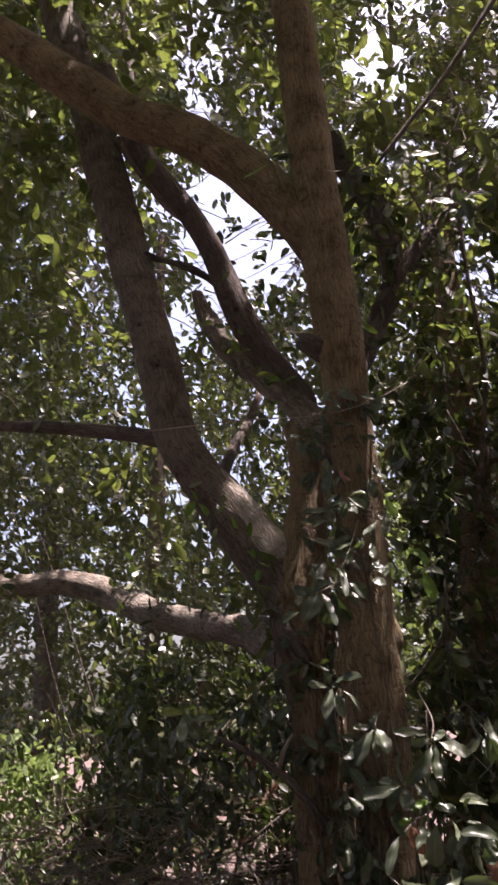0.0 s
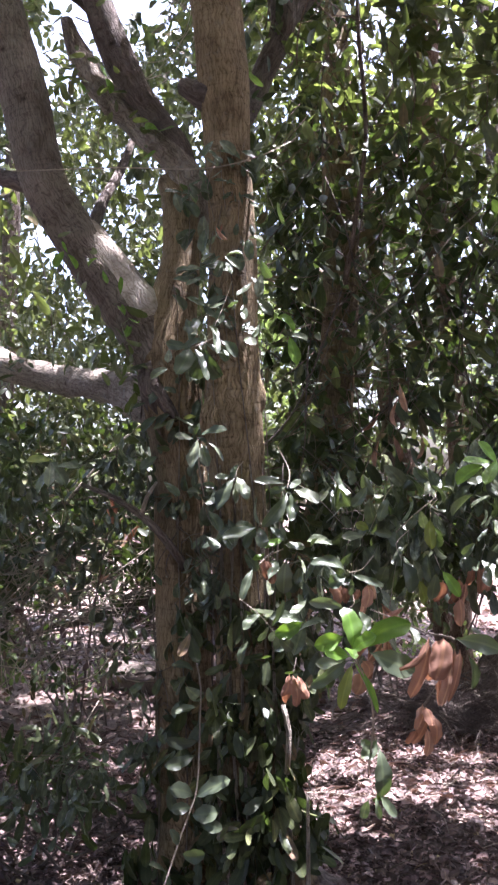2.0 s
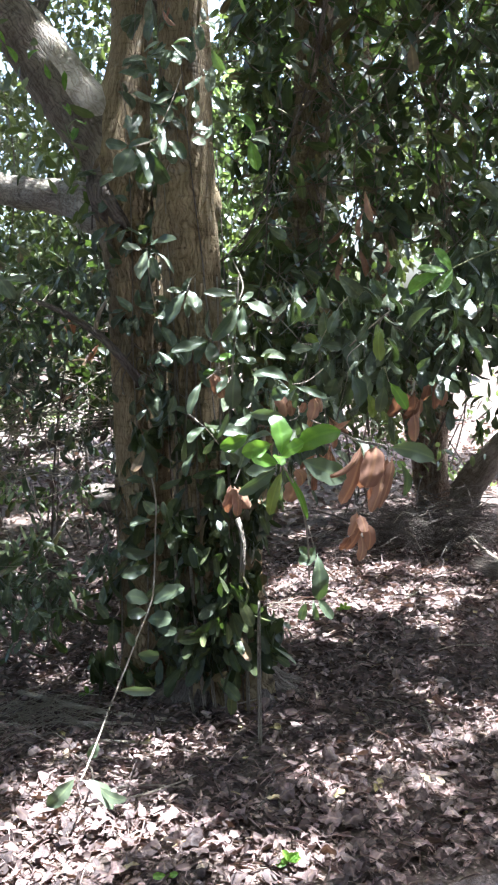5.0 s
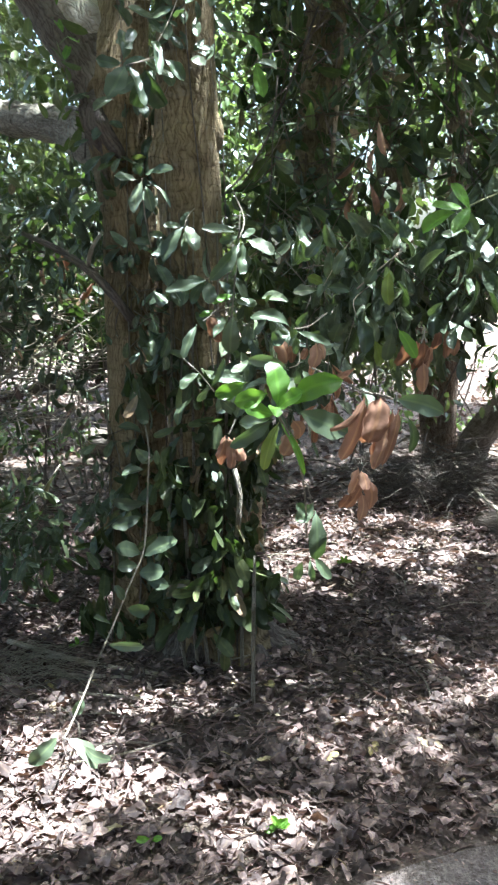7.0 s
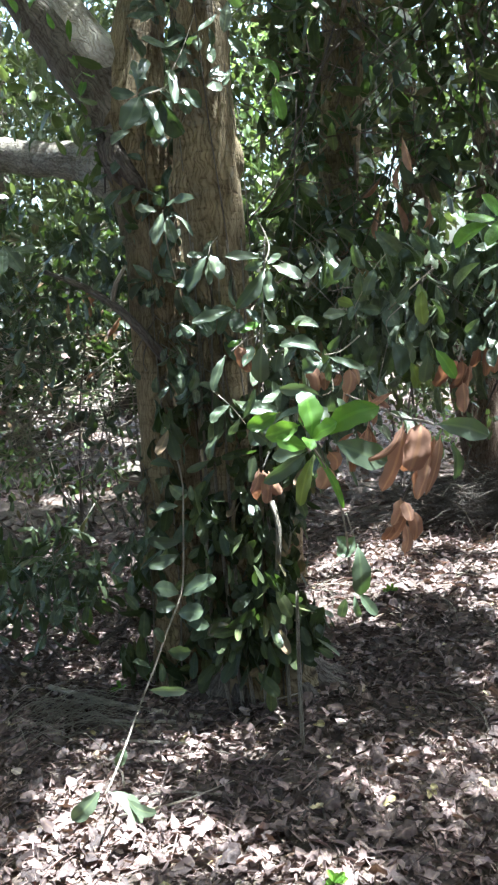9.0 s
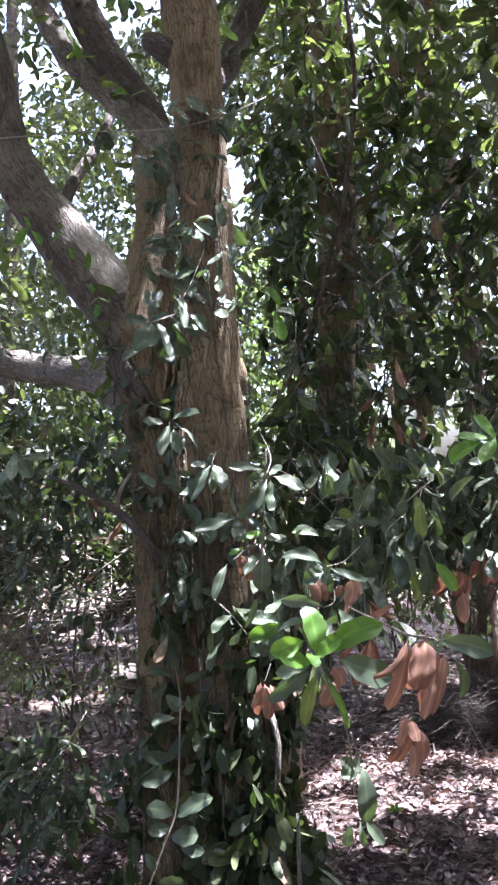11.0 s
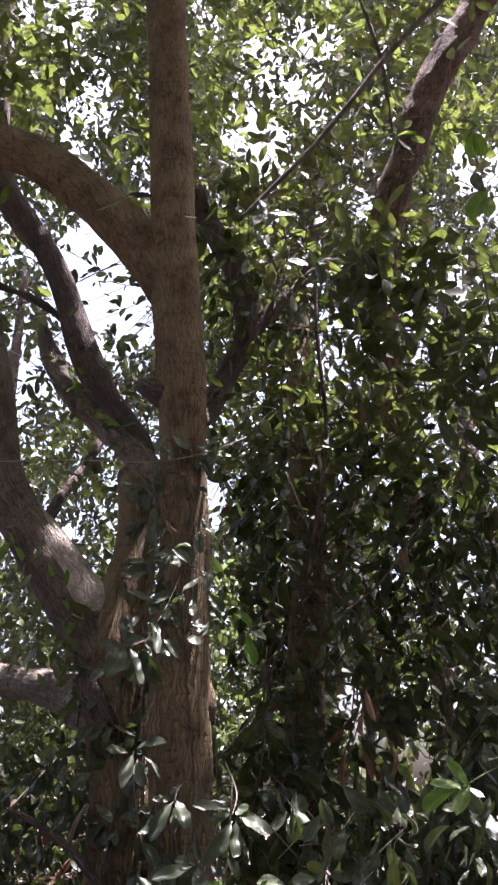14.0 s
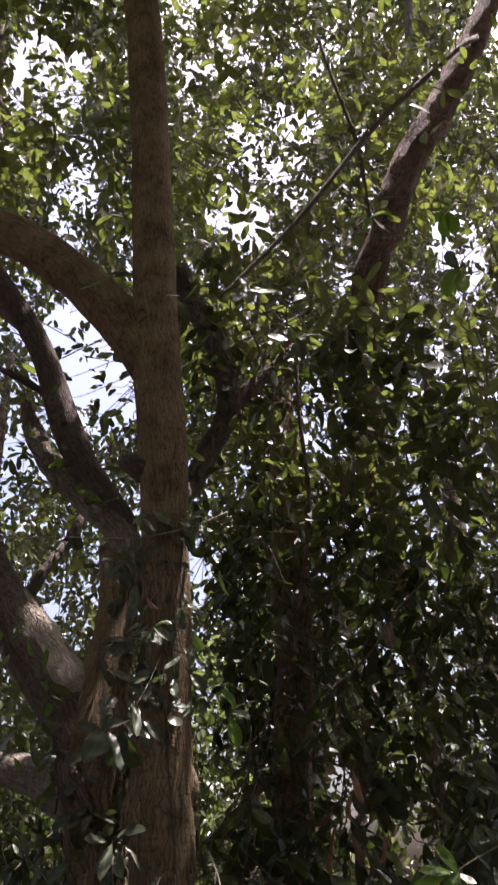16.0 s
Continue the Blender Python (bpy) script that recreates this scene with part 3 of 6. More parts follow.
def foliage(parent, name, places, size, material, far=False, label="", width=1.0, **kw):
    P, W, U, S = fill(places, size, **kw)
    v, t, u = leaves(P - np.array(parent.location), W, U, S, far=far, width=width)
    return tagged(put(name, mesh_of(name, v, t, u), material, parent), label, kind="stuff")

# ---- ground ----
def ground_height(x, y):
    h = 0.05 * noise.noise(Vector((x * 0.5, y * 0.5, 0))) + 0.015 * noise.noise(Vector((x * 2.3, y * 2.3, 4)))
    h *= min(1.0, max(0.0, (y - 2.3) / 1.5)) if y < 3.8 else 1.0
    d = math.hypot(x - 0.3, (y - 3.85) * 1.1)
    return h + 0.07 * math.exp(-(d / 0.42) ** 2)


def build_ground():
    xs = np.concatenate([[-300, -80, -25, -12, -8], np.arange(-5, 6.01, 0.12), [8, 12, 25, 80, 300]])
    ys = np.concatenate([[-300, -80, -25, -8, -3], np.arange(0, 11.01, 0.12), [13, 16, 22, 40, 100, 300]])
    verts = [(x, y, ground_height(x, y) if abs(x) < 9 and -4 < y < 14 else 0.0) for y in ys for x in xs]
    w = len(xs)
    tris = []
    for j in range(len(ys) - 1):
        for i in range(w - 1):
            a = j * w + i
            tris += [(a, a + 1, a + w + 1), (a, a + w + 1, a + w)]
    g = put("ground", mesh_of("ground", verts, tris), SOIL)
    return tagged(g, "dark brown forest soil under dead leaves", "ground", kind="structure")


ground = build_ground()


def path_edge(x):
    return 2.26 + 0.28 * min(1.0, max(0.0, (x - 0.4) / 0.7)) + 0.02 * max(0.0, x - 1.1) + 0.025 * noise.noise(Vector((x * 5, 3, 0)))


def build_path():
    xs = np.arange(-6, 8.01, 0.1)
    edge = [path_edge(x) for x in xs]
    rows = [-1.5, 0.0, 1.0, 1.6, 2.0, 2.15]
    verts = [(x, y, 0.012 + 0.004 * noise.noise(Vector((x * 3, y * 3, 1)))) for y in rows for x in xs]
    verts += [(x, e - 0.05, 0.01) for x, e in zip(xs, edge)] + [(x, e, -0.03) for x, e in zip(xs, edge)]
    w = len(xs)
    tris = []
    for j in range(len(rows) + 1):
        for i in range(w - 1):
            a = j * w + i
            tris += [(a, a + 1, a + w + 1), (a, a + w + 1, a + w)]
    p = put("path", mesh_of("path", verts, tris), PATH_DIRT)
    return tagged(p, "grey trodden earth path in front of the tree", "path", kind="structure")


build_path()

# ---- the main tree ----
TREE_O = (0.25, 3.85, 0.0)
tree = empty("tree", TREE_O, "old twin-stemmed evergreen tree with brown furrowed bark", "tree")
limb("trunk", [(0.40, 3.84, -0.06, 0.27), (0.36, 3.82, 0.10, 0.215), (0.325, 3.80, 0.44, 0.158), (0.298, 3.78, 0.94, 0.135), (0.292, 3.77, 1.41, 0.124), (0.293, 3.76, 1.86, 0.122),
               (0.293, 3.76, 2.17, 0.124), (0.296, 3.75, 2.45, 0.114), (0.316, 3.74, 2.84, 0.104), (0.309, 3.73, 3.19, 0.102), (0.300, 3.72, 3.63, 0.112), (0.278, 3.72, 4.06, 0.112),
               (0.261, 3.72, 4.6, 0.110), (0.241, 3.72, 5.36, 0.108), (0.207, 3.72, 6.26, 0.108), (0.13, 3.72, 7.5, 0.10), (0.1, 3.8, 9.0, 0.07)],
     BARK, tree, "straight brown trunk with knots", sides=28, step=0.035, rough=0.07, lumps=0.05, seed=1)
limb("trunk", [(0.03, 4.02, -0.06, 0.24), (0.05, 3.98, 0.06, 0.19), (0.03, 3.97, 0.5, 0.145), (0.025, 3.97, 0.91, 0.128), (0.035, 3.97, 1.4, 0.122), (0.04, 3.97, 1.87, 0.122),
               (0.015, 3.97, 2.2, 0.135), (0.012, 3.98, 2.42, 0.145), (0.03, 4.0, 2.62, 0.12), (0.08, 4.02, 2.89, 0.092), (0.085, 4.08, 3.1, 0.088), (0.07, 4.15, 3.24, 0.085), (0.03, 4.2, 3.34, 0.06)],
     BARK, tree, "second stem bending back above the fork", sides=24, step=0.04, rough=0.08, lumps=0.07, seed=2)
limb("limb", [(0.172, 4.080, 3.094, 0.050), (0.156, 4.120, 3.234, 0.080), (0.077, 4.200, 3.428, 0.080), (-0.080, 4.300, 3.639, 0.078), (-0.223, 4.380, 3.814, 0.075), (-0.360, 4.450, 4.001, 0.065), (-0.444, 4.500, 4.180, 0.050), (-0.497, 4.520, 4.361, 0.030)],
     BARK_GREY, tree, "weathered grey limb with wrinkled bark", sides=22, step=0.02, rough=0.3, lumps=0.22, seed=21)
limb("limb", [(0.02, 3.99, 2.30, 0.12), (-0.07, 4.0, 2.50, 0.132), (-0.22, 4.03, 2.72, 0.12), (-0.345, 4.05, 2.92, 0.112), (-0.46, 4.06, 3.10, 0.112), (-0.56, 4.07, 3.30, 0.113),
              (-0.625, 4.1, 3.609, 0.113), (-0.701, 4.16, 3.953, 0.114), (-0.837, 4.3, 4.461, 0.122), (-0.979, 4.44, 5.042, 0.128), (-1.104, 4.55, 5.541, 0.134), (-1.185, 4.62, 5.942, 0.136), (-1.418, 4.75, 6.754, 0.129), (-1.706, 4.9, 7.957, 0.109)],
     BARK_LIMB, tree, sides=22, step=0.04, rough=0.07, lumps=0.05, seed=3)
# peeled strip where sun strikes the limb, the patch's brightness put into its colour
for i, (du, dz, r0) in enumerate(((0.0, 0.0, 1.0), (0.02, 0.035, 0.55), (-0.025, -0.05, 0.45), (-0.07, 0.06, 0.4))):
    limb("scar", [(x + du, y - 0.012 * (i > 0), z + dz, r * r0) for x, y, z, r in ((-0.04, 3.985, 2.56, 0.03), (-0.075, 3.985, 2.62, 0.088), (-0.17, 4.0, 2.75, 0.087), (-0.25, 4.02, 2.87, 0.082), (-0.315, 4.03, 2.97, 0.07), (-0.36, 4.03, 3.05, 0.03))],
         SUNLIT_WOOD, tree, "pale peeled wood on the limb, lightened as its sun patch", sides=18, step=0.012, rough=0.3, lumps=0.15, seed=31 + i)
limb("limb", [(0.25, 3.74, 4.08, 0.10), (0.19, 3.76, 4.22, 0.115), (0.065, 3.8, 4.445, 0.122), (-0.187, 3.88, 4.795, 0.118), (-0.454, 3.95, 5.068, 0.117), (-0.732, 4.0, 5.245, 0.12), (-1.121, 4.05, 5.619, 0.125), (-1.425, 4.1, 5.954, 0.117), (-1.87, 4.15, 6.415, 0.092)],
     BARK, tree, sides=22, step=0.04, rough=0.09, lumps=0.05, seed=4)
limb("limb", [(0.085, 4.14, 3.2, 0.03), (0.105, 4.200, 3.456, 0.055), (0.005, 4.250, 3.647, 0.06), (-0.105, 4.280, 3.820, 0.07), (-0.224, 4.300, 4.070, 0.085), (-0.36, 4.3, 4.5, 0.07), (-0.515, 4.35, 4.84, 0.068), (-0.66, 4.4, 5.1, 0.066), (-0.81, 4.48, 5.4, 0.075), (-1.09, 4.6, 6.2, 0.07)],
     BARK_DARK, tree, sides=16, step=0.05, seed=5)
limb("limb", [(0.03, 3.99, 2.14, 0.06), (-0.02, 4.02, 2.2, 0.10), (-0.1, 4.09, 2.25, 0.105), (-0.32, 4.4, 2.35, 0.082), (-0.655, 4.9, 2.474, 0.082), (-0.96, 5.15, 2.58, 0.092), (-1.31, 5.5, 2.77, 0.088), (-1.684, 5.700, 2.921, 0.08), (-2.254, 5.900, 2.969, 0.09), (-3.349, 6.300, 3.168, 0.08)],
     BARK_GREY, tree, "grey weathered side limb", sides=18, step=0.03, rough=0.22, lumps=0.2, seed=6)
limb("limb", [(0.35, 3.85, 3.45, 0.05), (0.43, 4.2, 3.69, 0.06), (0.53, 4.3, 3.93, 0.06), (0.645, 4.3, 4.2, 0.065), (0.611, 4.3, 4.545, 0.07), (0.521, 4.3, 4.784, 0.07), (0.43, 4.27, 4.95, 0.06), (0.37, 4.2, 5.1, 0.05)],
     BARK_DARK, tree, sides=14, step=0.05, seed=7)
limb("limb", [(0.63, 4.3, 4.17, 0.05), (0.83, 4.4, 4.43, 0.042), (1.01, 4.5, 4.66, 0.036), (1.3, 4.6, 5.0, 0.028)], BARK_DARK, tree, sides=12, step=0.05, seed=8)

limb("branch", [(-0.505, 4.100, 3.267, 0.05), (-0.706, 4.200, 3.353, 0.045), (-0.931, 4.300, 3.443, 0.04), (-1.531, 4.500, 3.617, 0.034), (-2.423, 4.800, 3.831, 0.02)], BARK_DARK, tree, sides=10, step=0.06, seed=12)
limb("branch", [(-0.382, 4.200, 3.046, 0.035), (-0.329, 4.500, 3.355, 0.03), (-0.258, 4.750, 3.609, 0.026), (-0.174, 5.000, 3.956, 0.02)], BARK_DARK, tree, sides=10, step=0.06, seed=13)
limb("branch", [(-0.488, 4.360, 4.745, 0.03), (-0.616, 4.400, 4.901, 0.035), (-0.751, 4.450, 5.140, 0.035), (-0.961, 4.500, 5.522, 0.03)], BARK_GREY, tree, sides=10, step=0.06, seed=14)
limb("branch", [(-0.325, 4.320, 4.263, 0.02), (-0.464, 4.300, 4.387, 0.018), (-0.604, 4.280, 4.446, 0.016), (-0.855, 4.250, 4.504, 0.014)], BARK_DARK, tree, sides=8, step=0.06, seed=15)

limb("branch", [(0.050, 3.860, 1.465, 0.022), (0.023, 3.830, 1.517, 0.02), (-0.055, 3.820, 1.622, 0.019), (-0.131, 3.820, 1.700, 0.017), (-0.241, 3.840, 1.776, 0.014), (-0.398, 3.900, 1.850, 0.01)], BARK_DARK, tree, "thin crooked side branch", sides=10, step=0.04, rough=0.15, seed=16)
limb("branch", [(-0.131, 3.820, 1.700, 0.011), (-0.104, 3.800, 1.780, 0.01), (-0.057, 3.780, 1.844, 0.006)], STEM_PALE, tree, "pale broken twig", sides=8, step=0.04, rough=0.15, seed=17)
limb("branch", [(0.0, 4.05, 0.78, 0.06), (-0.172, 4.900, 1.194, 0.05), (-0.448, 5.500, 1.094, 0.045), (-0.819, 6.000, 0.954, 0.035), (-1.155, 6.300, 0.846, 0.02)], BARK_DARK, tree, "low dark side branch", sides=10, step=0.06, rough=0.15, seed=18)

limb("branch", [(-1.3, 6.3, 7.0, 0.05), (-1.364, 6.3, 8.098, 0.05), (-1.451, 6.3, 9.743, 0.045), (-1.552, 6.3, 11.582, 0.03)], BARK_DARK, tree, sides=10, step=0.1, seed=24)

# ---- trees round it ----
vine_tree = empty("tree", (0.5, 5.28, 0.0), "vine-hung evergreen tree with dark drooping leaves", "tree")
limb("trunk", [(0.48, 5.3, -0.05, 0.16), (0.50, 5.25, 0.3, 0.12), (0.60, 5.1, 0.95, 0.105), (0.85, 4.95, 1.8, 0.10), (0.97, 4.9, 2.84, 0.105), (1.0, 4.9, 3.5, 0.105), (1.01, 4.9, 4.3, 0.085), (1.05, 4.95, 4.8, 0.05), (1.15, 5.0, 5.2, 0.02)],
     BARK, vine_tree, sides=18, step=0.06, seed=9)
right_tree = empty("tree", (2.36, 7.2, 0.0), "forked evergreen tree with dark leaning stems", "tree")
limb("trunk", [(2.35, 7.1, -0.05, 0.2), (2.44, 7.08, 0.245, 0.14), (2.58, 7.05, 0.45, 0.12), (2.74, 7.05, 0.63, 0.105), (2.92, 7.05, 0.85, 0.1), (3.14, 7.05, 1.14, 0.095), (3.5, 7.2, 1.7, 0.1), (3.8, 7.3, 2.6, 0.06)],
     BARK_DARK, right_tree, "thick dark stem leaning away from the fork", sides=18, step=0.05, rough=0.16, lumps=0.1, seed=23)
limb("trunk", [(2.23, 7.1, -0.05, 0.13), (2.2, 7.05, 0.3, 0.09), (2.19, 7.02, 0.54, 0.08), (2.21, 7.02, 0.9, 0.078), (2.24, 7.05, 1.26, 0.08), (2.28, 7.1, 1.8, 0.09), (2.3, 7.2, 3.0, 0.105), (2.0, 6.5, 4.1, 0.10), (1.7, 5.4, 4.85, 0.10), (1.6, 4.75, 5.25, 0.105), (1.78, 4.6, 5.76, 0.112), (2.0, 4.6, 6.33, 0.115), (2.34, 4.6, 6.94, 0.118), (2.65, 4.6, 7.55, 0.11), (3.1, 4.6, 8.5, 0.08)],
     BARK_RED, right_tree, sides=18, step=0.06, rough=0.16, lumps=0.1, seed=10)
limb("branch", [(0.6, 3.99, 4.7, 0.008), (0.725, 4.0, 4.856, 0.013), (1.036, 4.02, 5.24, 0.014), (1.34, 4.04, 5.68, 0.016), (1.55, 4.06, 6.0, 0.017), (1.9, 4.1, 6.46, 0.018), (2.41, 4.2, 7.1, 0.022), (2.7, 4.5, 7.6, 0.025)],
     BARK_DARK, right_tree, sides=8, step=0.1, seed=11)
limb("branch", [(2.9, 6.2, 8.9, 0.04), (2.92, 6.3, 9.9, 0.05), (2.99, 6.3, 10.5, 0.05), (3.23, 6.3, 11.7, 0.035)], BARK_DARK, right_tree, sides=10, step=0.1, seed=25)

red_tree = empty("tree", (2.24, 7.4, 0.0), "slim tree with pale reddish bark behind the vines", "tree")
limb("trunk", [(2.26, 7.4, -0.05, 0.17), (2.21, 7.4, 0.25, 0.13), (2.16, 7.4, 0.59, 0.115), (2.03, 7.4, 1.2, 0.11), (1.9, 7.4, 1.79, 0.105), (1.81, 7.4, 2.24, 0.105), (1.77, 7.4, 2.79, 0.1), (1.74, 7.4, 3.3, 0.09), (1.7, 7.4, 4.4, 0.06)],
     BARK_RED, red_tree, sides=16, step=0.06, rough=0.16, lumps=0.1, seed=22)

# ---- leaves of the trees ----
# lighter leaf material up here: the brighter light is put into the colour
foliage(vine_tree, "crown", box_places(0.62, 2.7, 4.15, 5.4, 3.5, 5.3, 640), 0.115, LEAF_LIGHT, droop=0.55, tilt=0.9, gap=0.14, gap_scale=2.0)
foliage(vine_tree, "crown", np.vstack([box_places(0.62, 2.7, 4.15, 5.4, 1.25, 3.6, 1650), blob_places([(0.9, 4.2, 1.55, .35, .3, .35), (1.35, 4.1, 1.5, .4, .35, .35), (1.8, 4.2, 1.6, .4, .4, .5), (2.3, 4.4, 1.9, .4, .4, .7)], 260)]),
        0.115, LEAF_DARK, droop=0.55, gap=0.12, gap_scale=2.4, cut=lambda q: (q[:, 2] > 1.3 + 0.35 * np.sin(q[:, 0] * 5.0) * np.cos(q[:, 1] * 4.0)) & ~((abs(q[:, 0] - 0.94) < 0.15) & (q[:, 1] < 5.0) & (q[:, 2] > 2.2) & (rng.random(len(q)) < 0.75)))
foliage(right_tree, "crown", np.vstack([box_places(0.4, 4.2, 4.7, 8.0, 5.0, 10.5, 2700), box_places(0.5, 2.6, 4.3, 5.2, 4.6, 5.6, 260)]), 0.16, LEAF_LIGHT, far=True, droop=0.5, tilt=1.1, gap=0.3, gap_scale=1.15)
foliage(right_tree, "crown", box_places(0.45, 3.2, 4.0, 5.4, 4.5, 8.5, 620), 0.13, LEAF_LIGHT, droop=0.4, tilt=1.1, gap=0.15, gap_scale=1.8)
foliage(right_tree, "crown", blob_places([(1.418, 4.150, 4.583) + (.3, .15, .35), (1.206, 4.150, 4.008) + (.35, .15, .35), (1.746, 4.200, 4.316) + (.35, .15, .4), (0.913, 4.100, 4.188) + (.25, .12, .3)], 70), 0.12, LEAF_LIGHT, droop=0.4, tilt=1.0, gap=-0.5)
foliage(tree, "crown", np.vstack([box_places(-3.2, 0.6, 4.6, 8.0, 5.6, 10.5, 3000), blob_places([(-0.15, 4.5, 6.2, .5, .4, .3), (-1.5, 4.8, 5.2, .5, .5, .5), (0.55, 4.1, 5.0, .25, .2, .3)], 120)]), 0.155, LEAF_LIGHT, far=True, droop=0.5, tilt=1.1, gap=0.3, gap_scale=1.15)
foliage(tree, "crown", np.vstack([box_places(-2.4, 0.2, 4.3, 5.6, 5.0, 8.5, 360), box_places(-1.6, -0.4, 4.4, 5.4, 3.0, 4.6, 50)]), 0.125, LEAF_LIGHT, droop=0.4, tilt=1.1, gap=0.12, gap_scale=1.8)
foliage(tree, "spray", blob_places([(-0.117, 4.150, 3.562) + (.15, .1, .12), (-0.337, 4.200, 3.867) + (.2, .12, .2), (-0.404, 3.950, 2.949) + (.12, .06, .12), (0.028, 3.950, 3.190) + (.1, .05, .15)], 22), 0.08, LEAF_LIGHT, each=5, droop=0.4, tilt=1.0, gap=-0.6)



def along(points, n, spread):
    line = spline([(*p, 0) for p in points], 0.1)[:, :3]
    return line[rng.integers(0, len(line), n)] + rng.normal(0, spread, (n, 3)) + np.array((0, -0.6 * spread, 0))


foliage(vine_tree, "crown", along([(0.60, 5.1, 0.95), (0.85, 4.95, 1.8), (0.97, 4.9, 2.84), (1.0, 4.9, 3.5), (1.05, 4.95, 4.8)], 150, 0.15), 0.1, LEAF_DARK, droop=0.8, gap=-0.6)
foliage(tree, "spray", along([(0.43, 4.2, 3.69), (0.645, 4.3, 4.2), (0.611, 4.3, 4.545), (0.413, 4.25, 5.0)], 45, 0.14), 0.1, LEAF_DARK, each=6, droop=0.6, gap=-0.6)
foliage(tree, "spray", along([(0.83, 4.4, 4.43), (1.3, 4.6, 5.0)], 35, 0.12), 0.1, LEAF_DARK, each=6, droop=0.6, gap=-0.6)

foliage(right_tree, "crown", blob_places([(1.458, 4.300, 4.688) + (.2, .12, .2), (1.442, 4.300, 4.233) + (.22, .12, .25), (1.434, 4.300, 3.746) + (.22, .12, .25), (1.419, 4.300, 3.362) + (.22, .12, .25)], 110), 0.12, LEAF_LIGHT, droop=0.6, tilt=0.9, gap=-0.6)
foliage(right_tree, "crown", blob_places([(1.6, 4.0, 4.3, .3, .12, .4), (1.75, 4.0, 3.8, .25, .12, .3), (1.2, 4.0, 4.35, .3, .1, .3)], 75), 0.15, LEAF_FAR, each=5, droop=0.4, tilt=0.8, gap=-0.6)
foliage(tree, "spray", blob_places([(-0.2, 3.9, 2.44, .1, .06, .12), (-0.03, 3.85, 2.1, .05, .03, .08), (0.1, 3.86, 2.52, .05, .03, .1)], 16), 0.085, LEAF_LIGHT, each=5, droop=0.5, tilt=0.9, gap=-0.6)
foliage(tree, "spray", along([(-0.4, 4.5, 2.42), (-0.8, 5.0, 2.55), (-1.3, 5.4, 2.8)], 22, 0.11), 0.085, LEAF_DARK, each=6, droop=0.6, gap=-0.6)

pieces = []
for i in range(620):
    x, y, z = rng.uniform(0.55, 2.4), rng.uniform(3.95, 4.8), rng.uniform(1.7, 5.4)
    l, a, e = rng.uniform(0.1, 0.5), rng.uniform(0, 6.28), rng.normal(-0.3, 0.6)
    p, q = np.array((x, y, z)), np.array((math.cos(a), 0.5 * math.sin(a), e)) * l
    pieces.append(tube([(*p, 0.0035), (*(p + 0.5 * q + rng.normal(0, 0.03, 3)), 0.0026), (*(p + q), 0.001)], 4, 0.12, origin=vine_tree.location))
tagged(put("brushwood", mesh_of("brushwood", *joined(pieces)), BARK_RED, vine_tree), kind="stuff")

for owner, x0, x1, y0, y1, z0, z1, n in ((tree, -2.6, 0.35, 4.3, 5.8, 4.2, 8.2, 480), (right_tree, 0.45, 3.0, 4.1, 5.6, 4.6, 8.6, 560)):
    pieces = []
    for i in range(n):
        p = np.array((rng.uniform(x0, x1), rng.uniform(y0, y1), rng.uniform(z0, z1)))
        a, l = rng.uniform(0, 6.28), rng.uniform(0.15, 0.7)
        q = np.array((math.cos(a), 0.6 * math.sin(a), rng.normal(-0.15, 0.5))) * l
        if view_free(p[None])[0]:
            pieces.append(tube([(*p, 0.005), (*(p + 0.5 * q + rng.normal(0, 0.04, 3)), 0.0035), (*(p + q), 0.0012)], 4, 0.15, origin=owner.location))
    tagged(put("brushwood", mesh_of("brushwood", *joined(pieces)), BARK_GREY, owner), kind="stuff")

# ---- woods behind ----
far_trunks = [((-2.0, 8.9), 0.12, 6.0, 0.2), ((3.6, 9.0), 0.16, 6.0, -0.1), ((-3.6, 10.5), 0.16, 7.0, 0.0)]
for i, ((x, y), r, h, lean) in enumerate(far_trunks):
    t = empty("tree", (x, y, 0), "slim woodland tree standing behind in half shade", "tree", group="woodland trees")
    limb("trunk", [(x, y, -0.05, r * 1.5), (x + lean * 0.1, y, 0.4, r), (x + lean * 0.4, y, h * 0.4, r * 0.9), (x + lean, y + 0.1, h * 0.75, r * 0.75), (x + lean * 1.6, y + 0.2, h * 1.3, r * 0.35)], BARK_DARK, t, sides=12, step=0.15, rough=0.12, seed=20 + i)
    foliage(t, "crown", blob_places([(x + lean + rng.normal(0, 0.5), y + rng.normal(0, 0.4), h * (0.75 + 0.5 * rng.random()), 0.9, 0.8, 0.7) for _ in range(5)], 260), 0.085, LEAF_FAR, far=True, gap=0.1)


def shrub(place, boxes, size, material, far, label, stems):
    s = empty("shrub", (*place, 0.0), label, "shrub")
    foliage(s, "foliage", np.vstack([box_places(*b) for b in boxes]), size, material, far=far, gap=0.08, gap_scale=1.3, droop=0.6, tilt=0.9, width=0.75 if size > 0.1 else 1.0, whole=material is LEAF_SUNNY)
    for _ in range(stems):
        b = boxes[rng.integers(len(boxes))]
        x, y, z = rng.uniform(b[0], b[1]), rng.uniform(b[2], b[3]), rng.uniform(0.5 * (b[4] + b[5]), b[5])
        a, c = rng.normal(0, 0.15, 2)
        limb("stem", [(place[0] + a, place[1] + c, -0.03, 0.009), (0.7 * place[0] + 0.3 * x + c * 2, 0.5 * (place[1] + y), z * 0.35, 0.007), (0.3 * place[0] + 0.7 * x - c, y, z * 0.7, 0.005), (x, y, z, 0.003)], BARK_DARK, s, sides=6, step=0.15)


